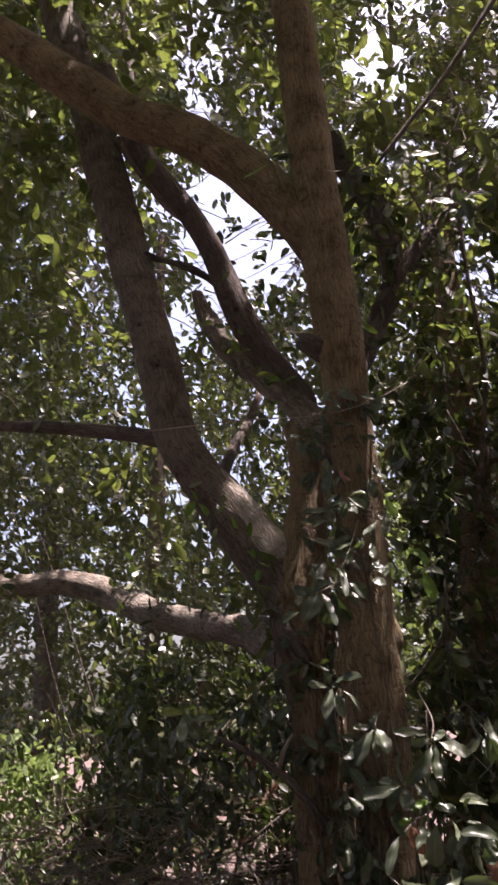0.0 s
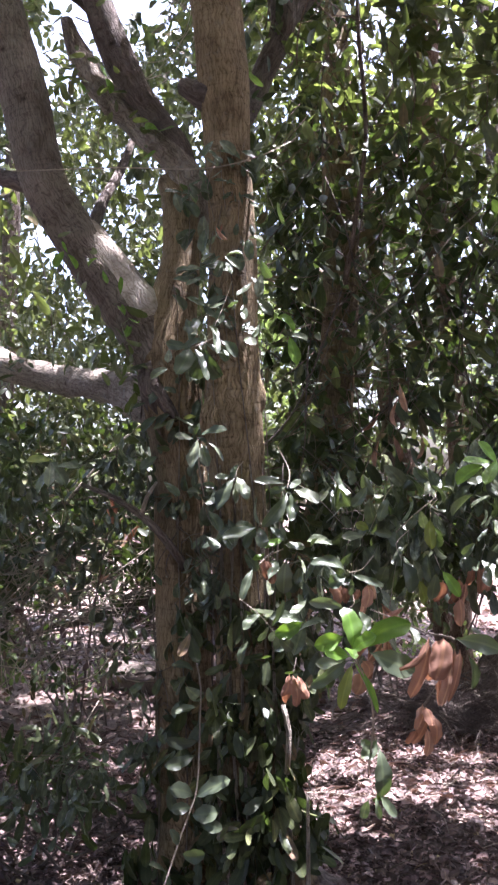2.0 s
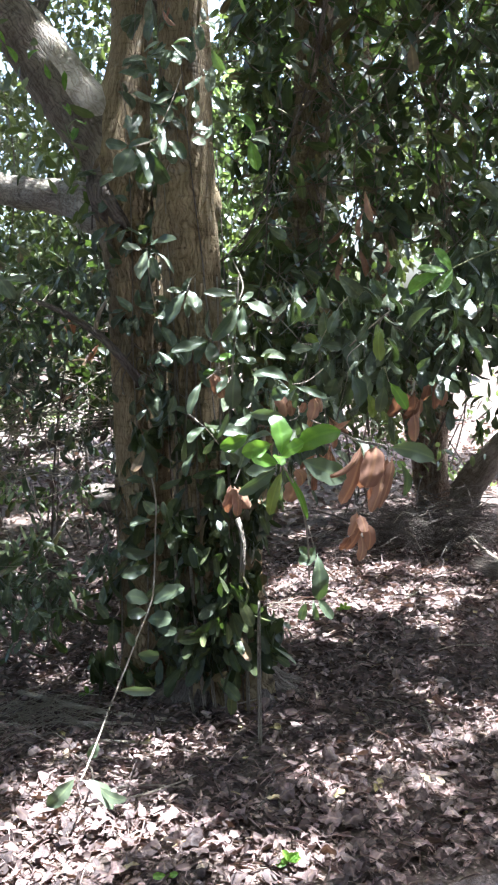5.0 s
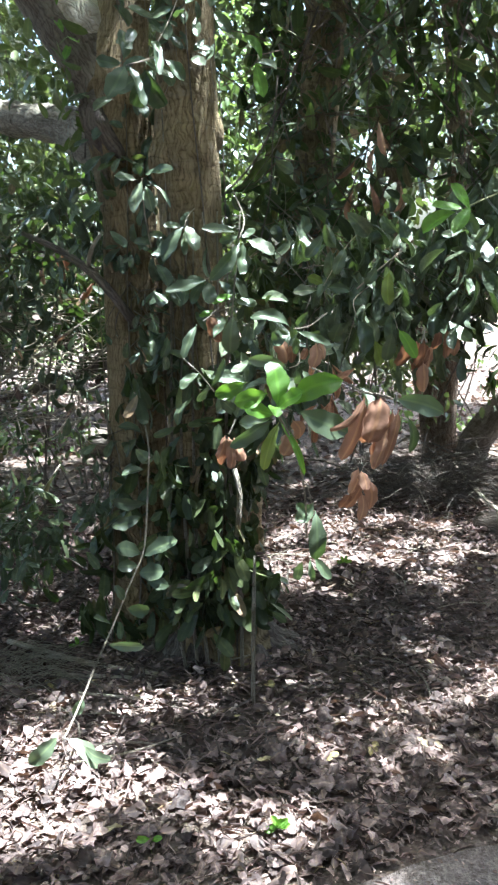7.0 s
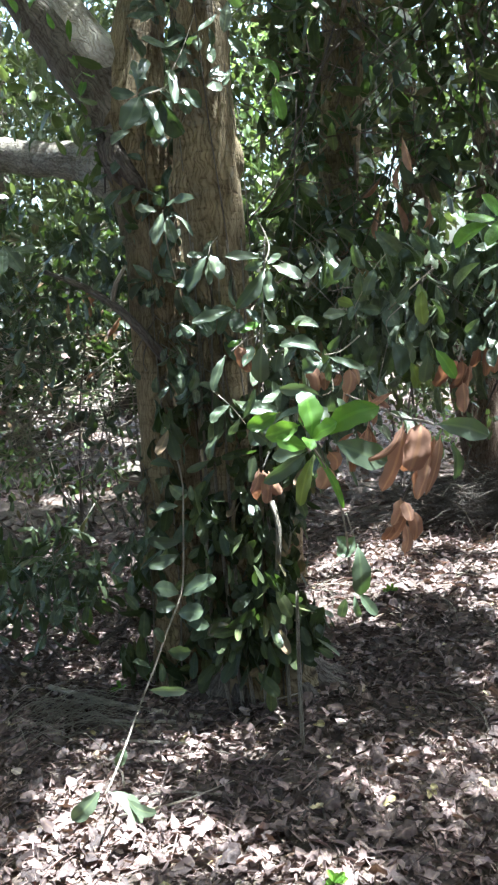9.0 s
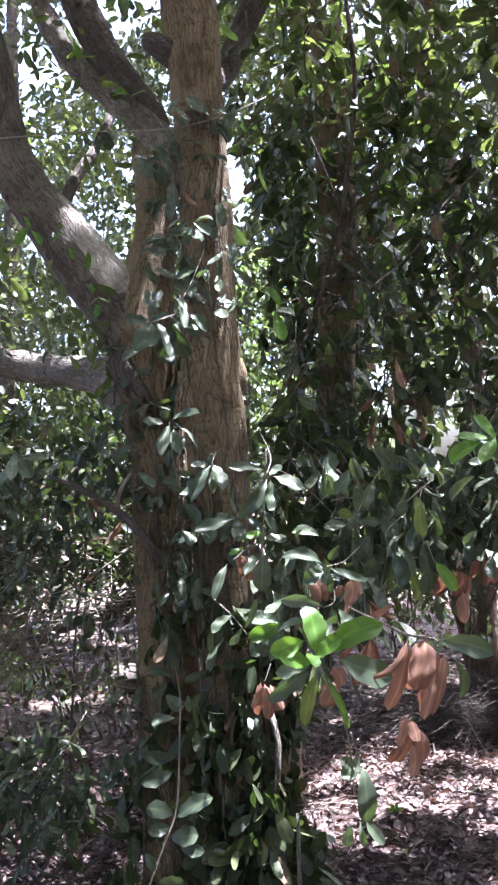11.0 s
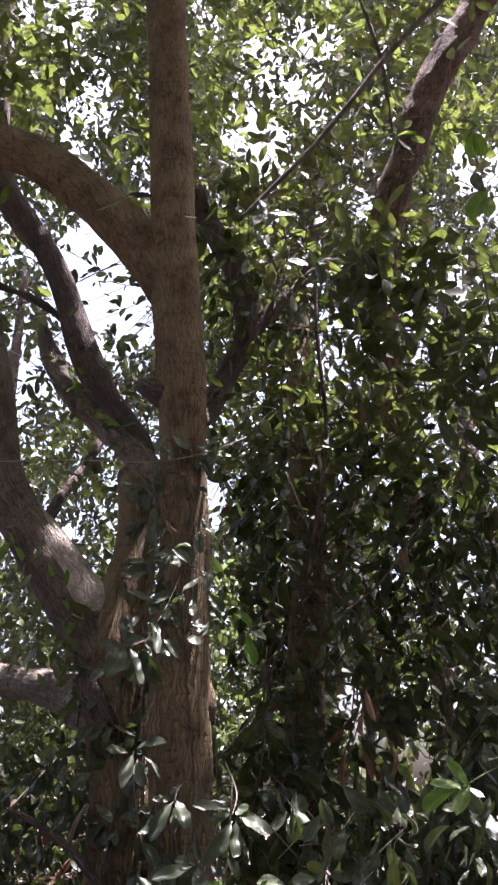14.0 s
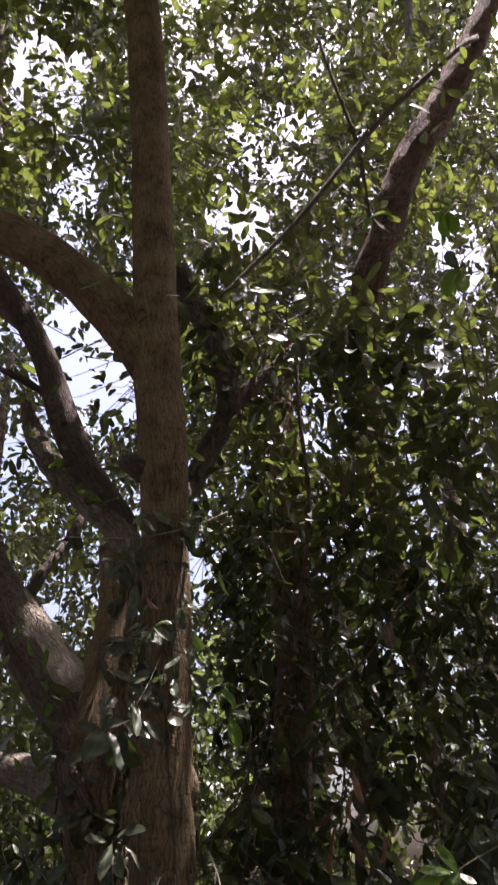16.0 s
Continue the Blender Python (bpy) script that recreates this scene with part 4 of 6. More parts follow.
shrub((-1.0, 7.0), [(-3.6, -0.05, 6.0, 8.8, 2.0, 5.8, 4300)], 0.078, LEAF_FAR, True, "small-leaved evergreen thicket behind the fork", 6)
shrub((-0.7, 5.3), [(-1.9, -0.02, 4.5, 6.6, 1.25, 2.3, 1150), (-1.3, -0.25, 4.2, 4.8, 1.5, 2.1, 160), (-1.9, -0.1, 5.0, 6.6, 1.0, 1.3, 120), (-2.0, -0.3, 5.2, 6.6, 0.5, 1.0, 90), (-3.4, -1.7, 5.0, 6.2, 1.7, 3.0, 240)], 0.075, LEAF_DARK, False, "dark evergreen shrub spreading beside the trunk", 3)
shrub((1.6, 7.4), [(0.35, 3.6, 6.0, 8.8, 0.75, 5.4, 4200)], 0.085, LEAF_FAR, True, "leafy evergreen thicket behind the hanging vines", 6)
shrub((-0.72, 4.3), [(-1.0, -0.42, 4.0, 4.6, 0.25, 0.72, 34)], 0.11, LEAF_DARK, False, "low dark-leaved seedling growth beside the trunk", 6)
brush = empty("brush_tangle", (-0.8, 5.3, 1.1), "tangle of thin bare twigs under the shrub", "brush", kind="stuff")
pieces = []
for i in range(420):
    x, y, z = rng.uniform(-1.5, -0.15), rng.uniform(4.2, 4.9), rng.normal(1.28, 0.18)
    a, l, e = rng.uniform(0, 6.28), rng.uniform(0.15, 0.55), rng.normal(0, 0.15)
    pieces.append(tube([(x, y, z, 0.004), (x + 0.5 * l * math.cos(a), y + 0.5 * l * math.sin(a), z + e * 0.4 + rng.normal(0, 0.04), 0.003), (x + l * math.cos(a), y + l * math.sin(a), z + e, 0.0012)], 4, 0.12, origin=brush.location))
tagged(put("brushwood", mesh_of("brushwood", *joined(pieces)), STEM_PALE, brush), kind="stuff")

foliage(brush, "dead_leaves", box_places(-1.6, -0.2, 4.35, 5.0, 0.95, 1.6, 46), 0.07, LITTER, each=5, droop=0.9, gap=-0.6)
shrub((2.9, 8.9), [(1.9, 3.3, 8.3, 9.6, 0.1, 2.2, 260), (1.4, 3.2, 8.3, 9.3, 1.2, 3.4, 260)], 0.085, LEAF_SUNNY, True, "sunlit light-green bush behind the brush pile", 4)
# added to fill the camera's view through the gap with bright leaves
shrub((0.66, 7.5), [(0.3, 1.05, 7.2, 7.8, 2.1, 3.7, 130)], 0.1, LEAF_SUNNY, True, "yellow-green leaves added behind the trunk gap, sunlight in their colour", 3)
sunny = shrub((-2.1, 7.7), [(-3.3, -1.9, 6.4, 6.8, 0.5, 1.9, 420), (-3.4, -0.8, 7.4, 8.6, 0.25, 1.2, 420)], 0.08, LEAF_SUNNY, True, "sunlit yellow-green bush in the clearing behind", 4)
woods = empty("far_woods", (0, 11, 0), "sunlit woods in the distance behind the clearing", "woods", kind="stuff")
foliage(woods, "foliage", np.vstack([box_places(-6, 2.4, 9.6, 14, 1.0, 11, 5500), box_places(2.4, 6.6, 9.6, 14, 2.4, 11, 2300), box_places(3, 14, 18, 21, 0, 3, 420), box_places(-6.5, 7, 9.6, 14, 11, 19, 8600)]), 0.19, LEAF_FAR, far=True, tilt=1.0, gap=0.06, gap_scale=0.5, clump=0.24)
# unseen leaf layer added to block sun and sky from above
over = empty("canopy", (0, 3, 8), "leaf canopy added out of view to shade the ground", "canopy", kind="stuff")
P = np.vstack([box_places(-6, 7, -6, 6.2, 8.2, 10.2, 6200), blob_places([(1.7, 4.0, 9.1, 3.3, 2.6, 1.0)], 3200), box_places(-6, 7, 6.2, 11.5, 9.0, 10.2, 1700)])
# lifted so that it stays above the camera's view
P[:, 2] = np.maximum(P[:, 2], 2.2 + 1.75 * np.maximum(0, P[:, 1] - 0.2))
foliage(over, "foliage", P, 0.205, LEAF_LIGHT, far=True, gap=0.02, gap_scale=0.9, clump=0.24)
# leaf ring beside and behind the camera, added only to cut the light
around = empty("unseen_woods", (0, -3, 0), "unseen leaves added round the path to block skylight", "woods", kind="stuff")
a = rng.uniform(math.radians(150), math.radians(390), 4200)
r = rng.uniform(6.0, 9.0, 4200)
foliage(around, "foliage", np.stack([r * np.cos(a), 1.5 + r * np.sin(a), rng.uniform(0, 12.5, 4200)], 1), 0.36, LEAF_DARK, far=True, gap=-0.2, clump=0.4)

# ---- dead leaves on the ground ----
def litter_rows(n, x0, x1, y0, y1, size):
    x, y = rng.uniform(x0, x1, n), rng.uniform(y0, y1, n)
    z = np.array([ground_height(a, b) for a, b in zip(x, y)]) + rng.uniform(0.004, 0.03, n)
    a = rng.uniform(0, 2 * math.pi, n)
    way = np.stack([np.cos(a), np.sin(a), rng.normal(0, 0.22, n)], 1)
    up = rng.normal(0, 0.5, (n, 3)) + np.array((0, 0, 1.0))
    k = np.array([b > path_edge(a) + rng.normal(0, 0.02) or rng.random() < 0.03 for a, b in zip(x, y)])
    return np.stack([x, y, z], 1)[k], way[k], up[k], (size * rng.uniform(0.6, 1.25, n))[k]


litter = empty("leaf_litter", (0.5, 5.0, 0.0), "dry brown dead leaves covering the ground", "leaf litter", kind="stuff")
pieces = []
for n, x0, x1, y0, y1, s in ((4300, -1.2, 2.2, 2.38, 4.2, 0.06), (9000, -1.0, 2.0, 2.35, 4.2, 0.03), (6500, -2.0, 3.0, 4.2, 6.5, 0.06), (6000, -2.0, 3.0, 4.2, 6.0, 0.034), (5000, -3.5, 4.5, 6.5, 10.5, 0.08), (3500, -5.0, 5.0, 10.5, 15.0, 0.1), (90, -0.8, 2.0, 1.9, 2.4, 0.07), (1500, -5.0, -1.2, 2.2, 4.6, 0.07), (1500, 2.2, 5.5, 2.3, 4.6, 0.07)):
    P, W, U, S = litter_rows(n, x0, x1, y0, y1, s)
    v, t, u = leaves(P - np.array(litter.location), W, U, S, width=rng.uniform(0.6, 1.8, len(P)), curl=0.25, far=y0 > 6 or s < 0.04)
    pieces.append((v + rng.normal(0, 0.055 * s, v.shape), t, u))
for n, x0, x1, y0, y1, s in ((5600, -1.2, 2.2, 2.35, 4.6, 0.07), (1800, -1.5, 2.6, 4.6, 7.0, 0.11)):
    P, W, U, S = litter_rows(n, x0, x1, y0, y1, s)
    pieces.append(leaves(P - np.array(litter.location) + np.array((0, 0, 0.008)), W, U, S, width=rng.uniform(0.07, 0.22, len(P)), curl=0.1, far=True))
n = 1500
P = np.stack([rng.uniform(-0.6, 2.2, n), rng.uniform(2.0, 2.6, n), np.full(n, 0.018)], 1)
pieces.append(leaves(P - np.array(litter.location), rng.normal(size=(n, 3)) * np.array((1, 1, 0.1)), rng.normal(0, 0.3, (n, 3)) + np.array((0, 0, 1.0)), rng.uniform(0.005, 0.018, n), width=1.6, far=True))
put("dead_leaves", mesh_of("dead_leaves", *joined(pieces)), LITTER, litter)

# ---- climbing leaves on the stems ----
ivy = empty("climbing_vine", (0.25, 3.6, 0.0), "dark climbing vine leaves covering the base of the trunk", "vine")
n = 165
side = rng.random(n) < 0.86
z = np.where(side, 0.25, 0.18) + np.where(side, 1.05, 0.6) * rng.random(n) ** 1.1
cx, cy = np.where(side, 0.34 - 0.03 * z, 0.035), np.where(side, 3.79, 3.97)
rad = np.where(side, 0.15 + 0.09 * np.exp(-z / 0.25), 0.14 + 0.07 * np.exp(-z / 0.25))
a = rng.uniform(math.radians(175), math.radians(365), n)
P = np.stack([cx, cy, z], 1) + np.stack([np.cos(a), np.sin(a), np.zeros(n)], 1) * (rad + rng.exponential(0.045, n))[:, None]
foliage(ivy, "foliage", P[:110], 0.105, LEAF_DARK, width=1.0, droop=1.0, clump=0.055, gap=-0.9, each=9, tilt=0.9)
foliage(ivy, "foliage", P[110:], 0.085, LEAF_DARK, width=1.1, droop=0.9, clump=0.06, gap=-0.9, each=8, tilt=0.9)
for i in range(6):
    x, y = 0.2 + 0.045 * i, 3.62
    limb("stem", [(x + 0.02, y - 0.03, 0.0, 0.009), (x + rng.normal(0, 0.02), y, 0.5, 0.008), (x + rng.normal(0, 0.03), y + 0.02, 1.1, 0.006), (x + rng.normal(0, 0.04), y + 0.02, 1.9, 0.003)], BARK_GREY, ivy, sides=6, step=0.08)
for i in range(8):
    main = i % 2
    a0 = radians(rng.uniform(200, 335))
    turn = rng.normal(0, 0.25)
    line = []
    for k, z in enumerate(np.linspace(0.1, rng.uniform(1.6, 2.9), 7)):
        r = (0.128 if main else 0.133) + 0.09 * math.exp(-z / 0.22) + 0.006
        a = a0 + turn * z + rng.normal(0, 0.07)
        cx, cy = ((0.335 - 0.025 * min(z, 1.5), 3.785 - 0.01 * z) if main else (0.03, 3.97))
        line.append((cx + r * math.cos(a), cy + r * math.sin(a), z, 0.0045 - 0.0004 * k))
    limb("stem", line, (BARK_GREY, BARK_DARK, BARK_RED)[i % 3], ivy, sides=6, step=0.06)


# ---- single leaves, on shared meshes ----
def leaf_mesh(name, wide, fold, bend, wave, roll=0.0):
    """A leaf 1 long along x: rounded blade with a folded rib, bent along its length, with a short stalk."""
    verts, uvs, tris = [], [], []
    rows = 10
    for i in range(rows):
        s = i / (rows - 1)
        w = wide * (math.sin(math.pi * s ** 1.4) ** 0.6 + 0.015)
        a = bend * s
        cx, cz = (math.sin(a) / bend if abs(bend) > 1e-3 else s), ((math.cos(a) - 1) / bend if abs(bend) > 1e-3 else 0)
        for k in range(5):
            y = (k - 2) / 2
            lift = fold * abs(y) * w + wave * math.sin(s * 9 + k * 1.7) * w
            side = y * w * (1 - 0.25 * abs(fold)) * (1 + 1.4 * max(0.0, wave - 0.1) * math.sin(s * 17 + k * 2.9 + 40 * wide))
            if roll:
                lift, side = w * (1 - math.cos(y * roll * 1.6)) / roll + wave * math.sin(s * 9 + k * 1.7) * w, w * math.sin(y * roll * 1.6) / (roll * 1.6)
            verts.append((cx + lift * math.sin(a), side, cz + lift * math.cos(a)))
            uvs.append((y * 0.5, s))
    for i in range(rows - 1):
        for k in range(4):
            p = i * 5 + k
            tris += [(p, p + 5, p + 6), (p, p + 6, p + 1)]
    return mesh_of(name, verts, tris, uvs)


SHAPES = {
    "waxy": [leaf_mesh("leaf", 0.2 + 0.018 * i, 0.15 + 0.1 * i, -0.25 + 0.28 * i, 0.06 + 0.015 * (i % 3)) for i in range(6)],
    "dry": [leaf_mesh("leaf", 0.145 + 0.013 * i, 0.9 - 0.1 * i, 0.8 - 0.5 * i, 0.02, roll=1.0) for i in range(4)],
    "litter": [leaf_mesh("fallen_leaf", 0.2 + 0.045 * i, 0.5 - 0.25 * i, 1.1 - 0.5 * i, 0.3) for i in range(5)],
}
BY_MAT = {}


def shape(kind, material):
    k = int(rng.integers(len(SHAPES[kind])))
    key = (kind, k, material.name)
    if key not in BY_MAT:
        me = SHAPES[kind][k].copy()
        me.materials.clear()
        me.materials.append(material)
        BY_MAT[key] = me
    return BY_MAT[key]


def basis(way, up):
    x = Vector(way).normalized()
    y = Vector(up).cross(x).normalized()
    return Matrix((x, y, x.cross(y))).transposed()


def one_leaf(parent, place, angle, length, out, material, kind="waxy", name="leaf", face=None):
    """A leaf from place; angle in the upright plane across the view (0: towards +x, 90: up); out: how far it leans towards the path."""
    a = radians(angle + rng.normal(0, 4))
    way = Vector((math.cos(a), -out + rng.normal(0, 0.12), math.sin(a)))
    if kind == "dry":
        face = (rng.normal(0, 0.8), rng.choice((-1.0, 1.0, -0.4)), 0.3)
    up = Vector(face) if face else Vector((rng.normal(0, 0.3), -0.75, 0.75 + rng.normal(0, 0.25)))
    m = Matrix.Translation(Vector(place) - (parent.parent or parent).location) @ basis(way, up).to_4x4() @ Matrix.Diagonal((length, length, length, 1))
    return put(name, shape(kind, material), material, parent, m=m)


# waxy leaves hanging in clusters from the vines, each cluster on its own stems
for x, y, z, rx, ry, rz, n in ((0.75, 3.55, 1.62, .32, .25, .28, 26), (1.15, 3.5, 1.65, .35, .25, .3, 28), (1.5, 3.7, 1.8, .35, .3, .35, 28), (0.62, 3.3, 1.35, .22, .2, .2, 12),
                               (-0.45, 4.15, 1.75, .45, .2, .25, 26), (-0.5, 4.1, 1.5, .4, .2, .15, 8), (-0.25, 4.1, 1.2, .18, .15, .3, 4), (0.15, 3.62, 1.5, .18, .06, .4, 10), 
                               (-0.1, 3.85, 0.9, .2, .08, .35, 10), (-0.55, 3.9, 0.55, .3, .15, .15, 14), (1.9, 3.9, 1.9, .3, .3, .35, 20), (-0.18, 3.88, 1.9, .13, .07, .22, 9), (0.05, 3.8, 1.5, .12, .05, .3, 4)):
    v = empty("climbing_vine", (x, y, z), "waxy drooping vine leaves hanging before the trunk" if x > 0 else "waxy vine leaves hanging beside the second stem", "vine", group="leafy vine clusters")
    P, W, U, S = fill(blob_places([(x, y, z, rx, ry, rz)], n if x > 0 else int(n * 1.3)), 0.115 if x > 0.5 else 0.08, each=6, droop=0.9, clump=0.09, gap=-0.5, cut=lambda q: ~((q[:, 0] < 0.45) & (q[:, 0] > 0.2) & (q[:, 2] > 1.8)))
    for p, w, u, s in zip(P, W, U, S):
        put("leaf", shape("waxy", LEAF_BLUE), LEAF_BLUE, v, m=Matrix.Translation(Vector(p) - v.location) @ basis(w, u).to_4x4() @ Matrix.Diagonal((s, s, s, 1)))
    for p in P[::max(1, len(P) // 7)][:7]:
        limb("stem", [(*p, 0.0015), (0.5 * (p[0] + x) + rng.normal(0, 0.05), 0.5 * (p[1] + y), 0.5 * (p[2] + z) + 0.05, 0.002), (x + rng.normal(0, 0.04), y + 0.05, z + rng.normal(0, 0.08), 0.003)], (BARK_DARK, BARK_GREY)[len(v.children) % 2], v, sides=5, step=0.06)


def sprig(place, label, blades, material=None, kind="waxy", stem=None, category="sprig", stem_material=None, spread=0.02, group=""):
    """A sprig: a thin stem and its leaves, each (angle, length, out) or with a material of its own."""
    s = empty("sprig" if kind == "waxy" else "dried_leaf_bunch", place, label, category, group)
    holder = limb("stem", [(*place, 0.0022), *((*q[:3], q[3] * 0.7) for q in stem)], stem_material or STEM_GREEN, s, sides=6, step=0.04) if stem else s
    for b in blades:
        o = Vector(place) + Vector(rng.normal(0, spread, 3)) * (0.6 if kind == "waxy" else 1.0)
        one_leaf(holder, o, b[0], b[1], b[2], b[3] if len(b) > 3 else (material or LEAF_WAXY), kind)
    return s


def blade(name, parent, base, tip, width, material, cup=0.25, bow=0.12, wave=0.03, twist=0.0):
    """One leaf from base to tip: a narrow stalk, a rounded blade, cupped across (negative: rolled away), bowed along, and turned about its length by twist (radians)."""
    b, t = Vector(base), Vector(tip)
    way = t - b
    l = way.length
    rot = basis(way, (0.15, -0.85, 0.45)) @ Matrix.Rotation(twist, 3, "X")
    rows, cols, verts, uvs, tris = 15, 7, [], [], []
    ph, skew = rng.uniform(0, 6.28), rng.normal(0, 0.05) if cup >= 0 else rng.normal(0.06, 0.05)
    for i in range(rows):
        q = i / (rows - 1)
        v = max(0.0, (q - 0.07) / 0.93)
        if cup >= 0:
            full = math.sin(math.pi * v ** 1.3) ** 0.5 if 0 < v < 1 else 0.0
        else:
            full = max(0.0, 1 - abs(2 * v - 1) ** 3) ** 0.55
        w = 0.5 * width * full * (1 + 0.07 * math.sin(q * 17 + ph)) + 0.0012 * (1 - 0.7 * q)
        for k in range(cols):
            y = 2 * k / (cols - 1) - 1
            if cup >= 0:
                side, lift = w * y * (1 - 0.2 * cup * y * y), w * cup * (abs(y) ** 1.3 - 0.4) + wave * w * math.sin(q * 11 + ph + 1.9 * y)
            else:
                a = y * -cup * 1.9
                side, lift = w * math.sin(a) / max(0.9, -cup * 1.5), -w * (1 - math.cos(a)) * 0.8 + 0.16 * w * math.cos(y * 8 + q * 5 + ph) + wave * w * math.sin(q * 13 + ph + 2.5 * y)
            verts.append((l * q, side + l * skew * math.sin(math.pi * q), lift + l * bow * 4 * q * (1 - q) - 0.03 * l * q * q))
            uvs.append((y * 0.5, q))
    for i in range(rows - 1):
        for k in range(cols - 1):
            p = i * cols + k
            tris += [(p, p + cols, p + cols + 1), (p, p + cols + 1, p + 1)]
    o = (parent.parent or parent).location
    return put(name, mesh_of(name, verts, tris, uvs), material, parent, m=Matrix.Translation(b - o) @ rot.to_4x4())


def cluster(label, stem, blades, dry=False):
    """Leaves on one thin stem (rows of x, y, z, radius); each leaf: base, tip, width and, where it differs, its material."""
    c = empty("dried_leaf_bunch" if dry else "sprig", stem[0][:3], label, "dried leaves" if dry else "sprig", group="dried leaf bunches" if dry else "")
    holder = limb("stem", stem, BARK_GREY if dry else STEM_PALE, c, sides=6, step=0.03, rough=0.15)
    for b in blades:
        if dry:
            blade("leaf", holder, b[:3], b[3:6], b[6] * 1.02, LEAF_DRY, cup=-rng.uniform(0.4, 0.7), bow=rng.normal(0.05, 0.05), wave=0.07, twist=rng.normal(0, 0.4))
        else:
            blade("leaf", holder, b[:3], b[3:6], b[6], b[7] if len(b) > 7 else LEAF_WAXY, cup=rng.uniform(0.1, 0.55), bow=rng.normal(0.06, 0.08), wave=0.13, twist=rng.normal(0, 0.33))
    return c


cluster("fresh bright green leaf rosette at a branch tip", [(0.525, 2.300, 1.339, 0.0025), (0.563, 2.340, 1.260, 0.0030), (0.593, 2.420, 1.156, 0.0030), (0.619, 2.600, 1.032, 0.0030), (0.646, 2.850, 0.853, 0.0035)],
        [(0.523, 2.300, 1.352, 0.513, 2.330, 1.460, 0.058, LEAF_FRESH), (0.527, 2.300, 1.354, 0.544, 2.370, 1.440, 0.043, LEAF_FRESH), (0.554, 2.300, 1.355, 0.678, 2.270, 1.417, 0.061, LEAF_FRESH),
         (0.523, 2.300, 1.348, 0.579, 2.250, 1.394, 0.048, LEAF_FRESH), (0.502, 2.300, 1.387, 0.422, 2.270, 1.372, 0.048, LEAF_FRESH), (0.518, 2.300, 1.334, 0.445, 2.260, 1.365, 0.038, LEAF_FRESH),
         (0.514, 2.300, 1.355, 0.521, 2.240, 1.340, 0.033, LEAF_FRESH)])
cluster("waxy dark leaves below a fresh green rosette", [(0.528, 2.330, 1.328, 0.0020), (0.565, 2.360, 1.249, 0.0020)],
        [(0.575, 2.340, 1.336, 0.705, 2.360, 1.275, 0.067), (0.519, 2.340, 1.317, 0.410, 2.300, 1.258, 0.046), (0.530, 2.340, 1.309, 0.489, 2.320, 1.194, 0.033, LEAF_YELLOW),
         (0.531, 2.340, 1.316, 0.593, 2.340, 1.173, 0.017, LEAF_FRESH), (0.514, 2.340, 1.320, 0.433, 2.370, 1.308, 0.039), (0.570, 2.340, 1.379, 0.559, 2.420, 1.412, 0.033)])
cluster("bunch of broad dried orange-brown leaves curling downward", [(0.809, 2.360, 1.359, 0.0035), (0.776, 2.360, 1.368, 0.0035), (0.747, 2.380, 1.371, 0.0035), (0.706, 2.500, 1.386, 0.0030), (0.653, 2.700, 1.399, 0.0030)],
        [(0.745, 2.360, 1.363, 0.646, 2.340, 1.283, 0.017), (0.745, 2.360, 1.359, 0.688, 2.360, 1.202, 0.040), (0.759, 2.360, 1.315, 0.744, 2.390, 1.240, 0.047),
         (0.785, 2.360, 1.364, 0.750, 2.330, 1.253, 0.060), (0.805, 2.360, 1.324, 0.768, 2.340, 1.182, 0.035), (0.829, 2.360, 1.328, 0.791, 2.360, 1.186, 0.031),
         (0.768, 2.360, 1.254, 0.776, 2.390, 1.171, 0.031), (0.814, 2.360, 1.329, 0.792, 2.390, 1.218, 0.026)], dry=True)
cluster("broad waxy leaf at a pale branch end", [(0.815, 2.360, 1.355, 0.0030), (0.776, 2.360, 1.366, 0.0030)],
        [(0.818, 2.360, 1.354, 0.950, 2.380, 1.313, 0.052), (0.850, 2.360, 1.311, 0.866, 2.390, 1.210, 0.026), (0.827, 2.360, 1.310, 0.827, 2.410, 1.253, 0.029)])
cluster("small bunch of dried brown leaves hanging in shade", [(0.757, 2.500, 1.145, 0.0020), (0.770, 2.420, 1.214, 0.0020)],
        [(0.752, 2.500, 1.151, 0.730, 2.500, 1.078, 0.032), (0.760, 2.500, 1.142, 0.771, 2.470, 1.098, 0.031), (0.774, 2.500, 1.120, 0.782, 2.500, 1.035, 0.038),
         (0.762, 2.500, 1.109, 0.723, 2.520, 1.034, 0.035), (0.761, 2.500, 1.082, 0.755, 2.500, 1.004, 0.032), (0.732, 2.500, 1.081, 0.704, 2.520, 1.036, 0.025)], dry=True)
cluster("bunch of dried orange-brown leaves hanging", [(0.412, 2.800, 1.197, 0.0020), (0.434, 2.900, 1.224, 0.0020)],
        [(0.399, 2.800, 1.194, 0.372, 2.800, 1.123, 0.038), (0.410, 2.800, 1.190, 0.417, 2.770, 1.097, 0.048), (0.426, 2.800, 1.186, 0.457, 2.800, 1.113, 0.041),
         (0.404, 2.800, 1.181, 0.387, 2.830, 1.095, 0.032)], dry=True)
cluster("pale curled dried leaves under a green rosette", [(0.561, 2.420, 1.269, 0.0020), (0.555, 2.400, 1.306, 0.0020)],
        [(0.561, 2.420, 1.269, 0.546, 2.400, 1.212, 0.043), (0.571, 2.420, 1.299, 0.589, 2.440, 1.246, 0.035)], dry=True)
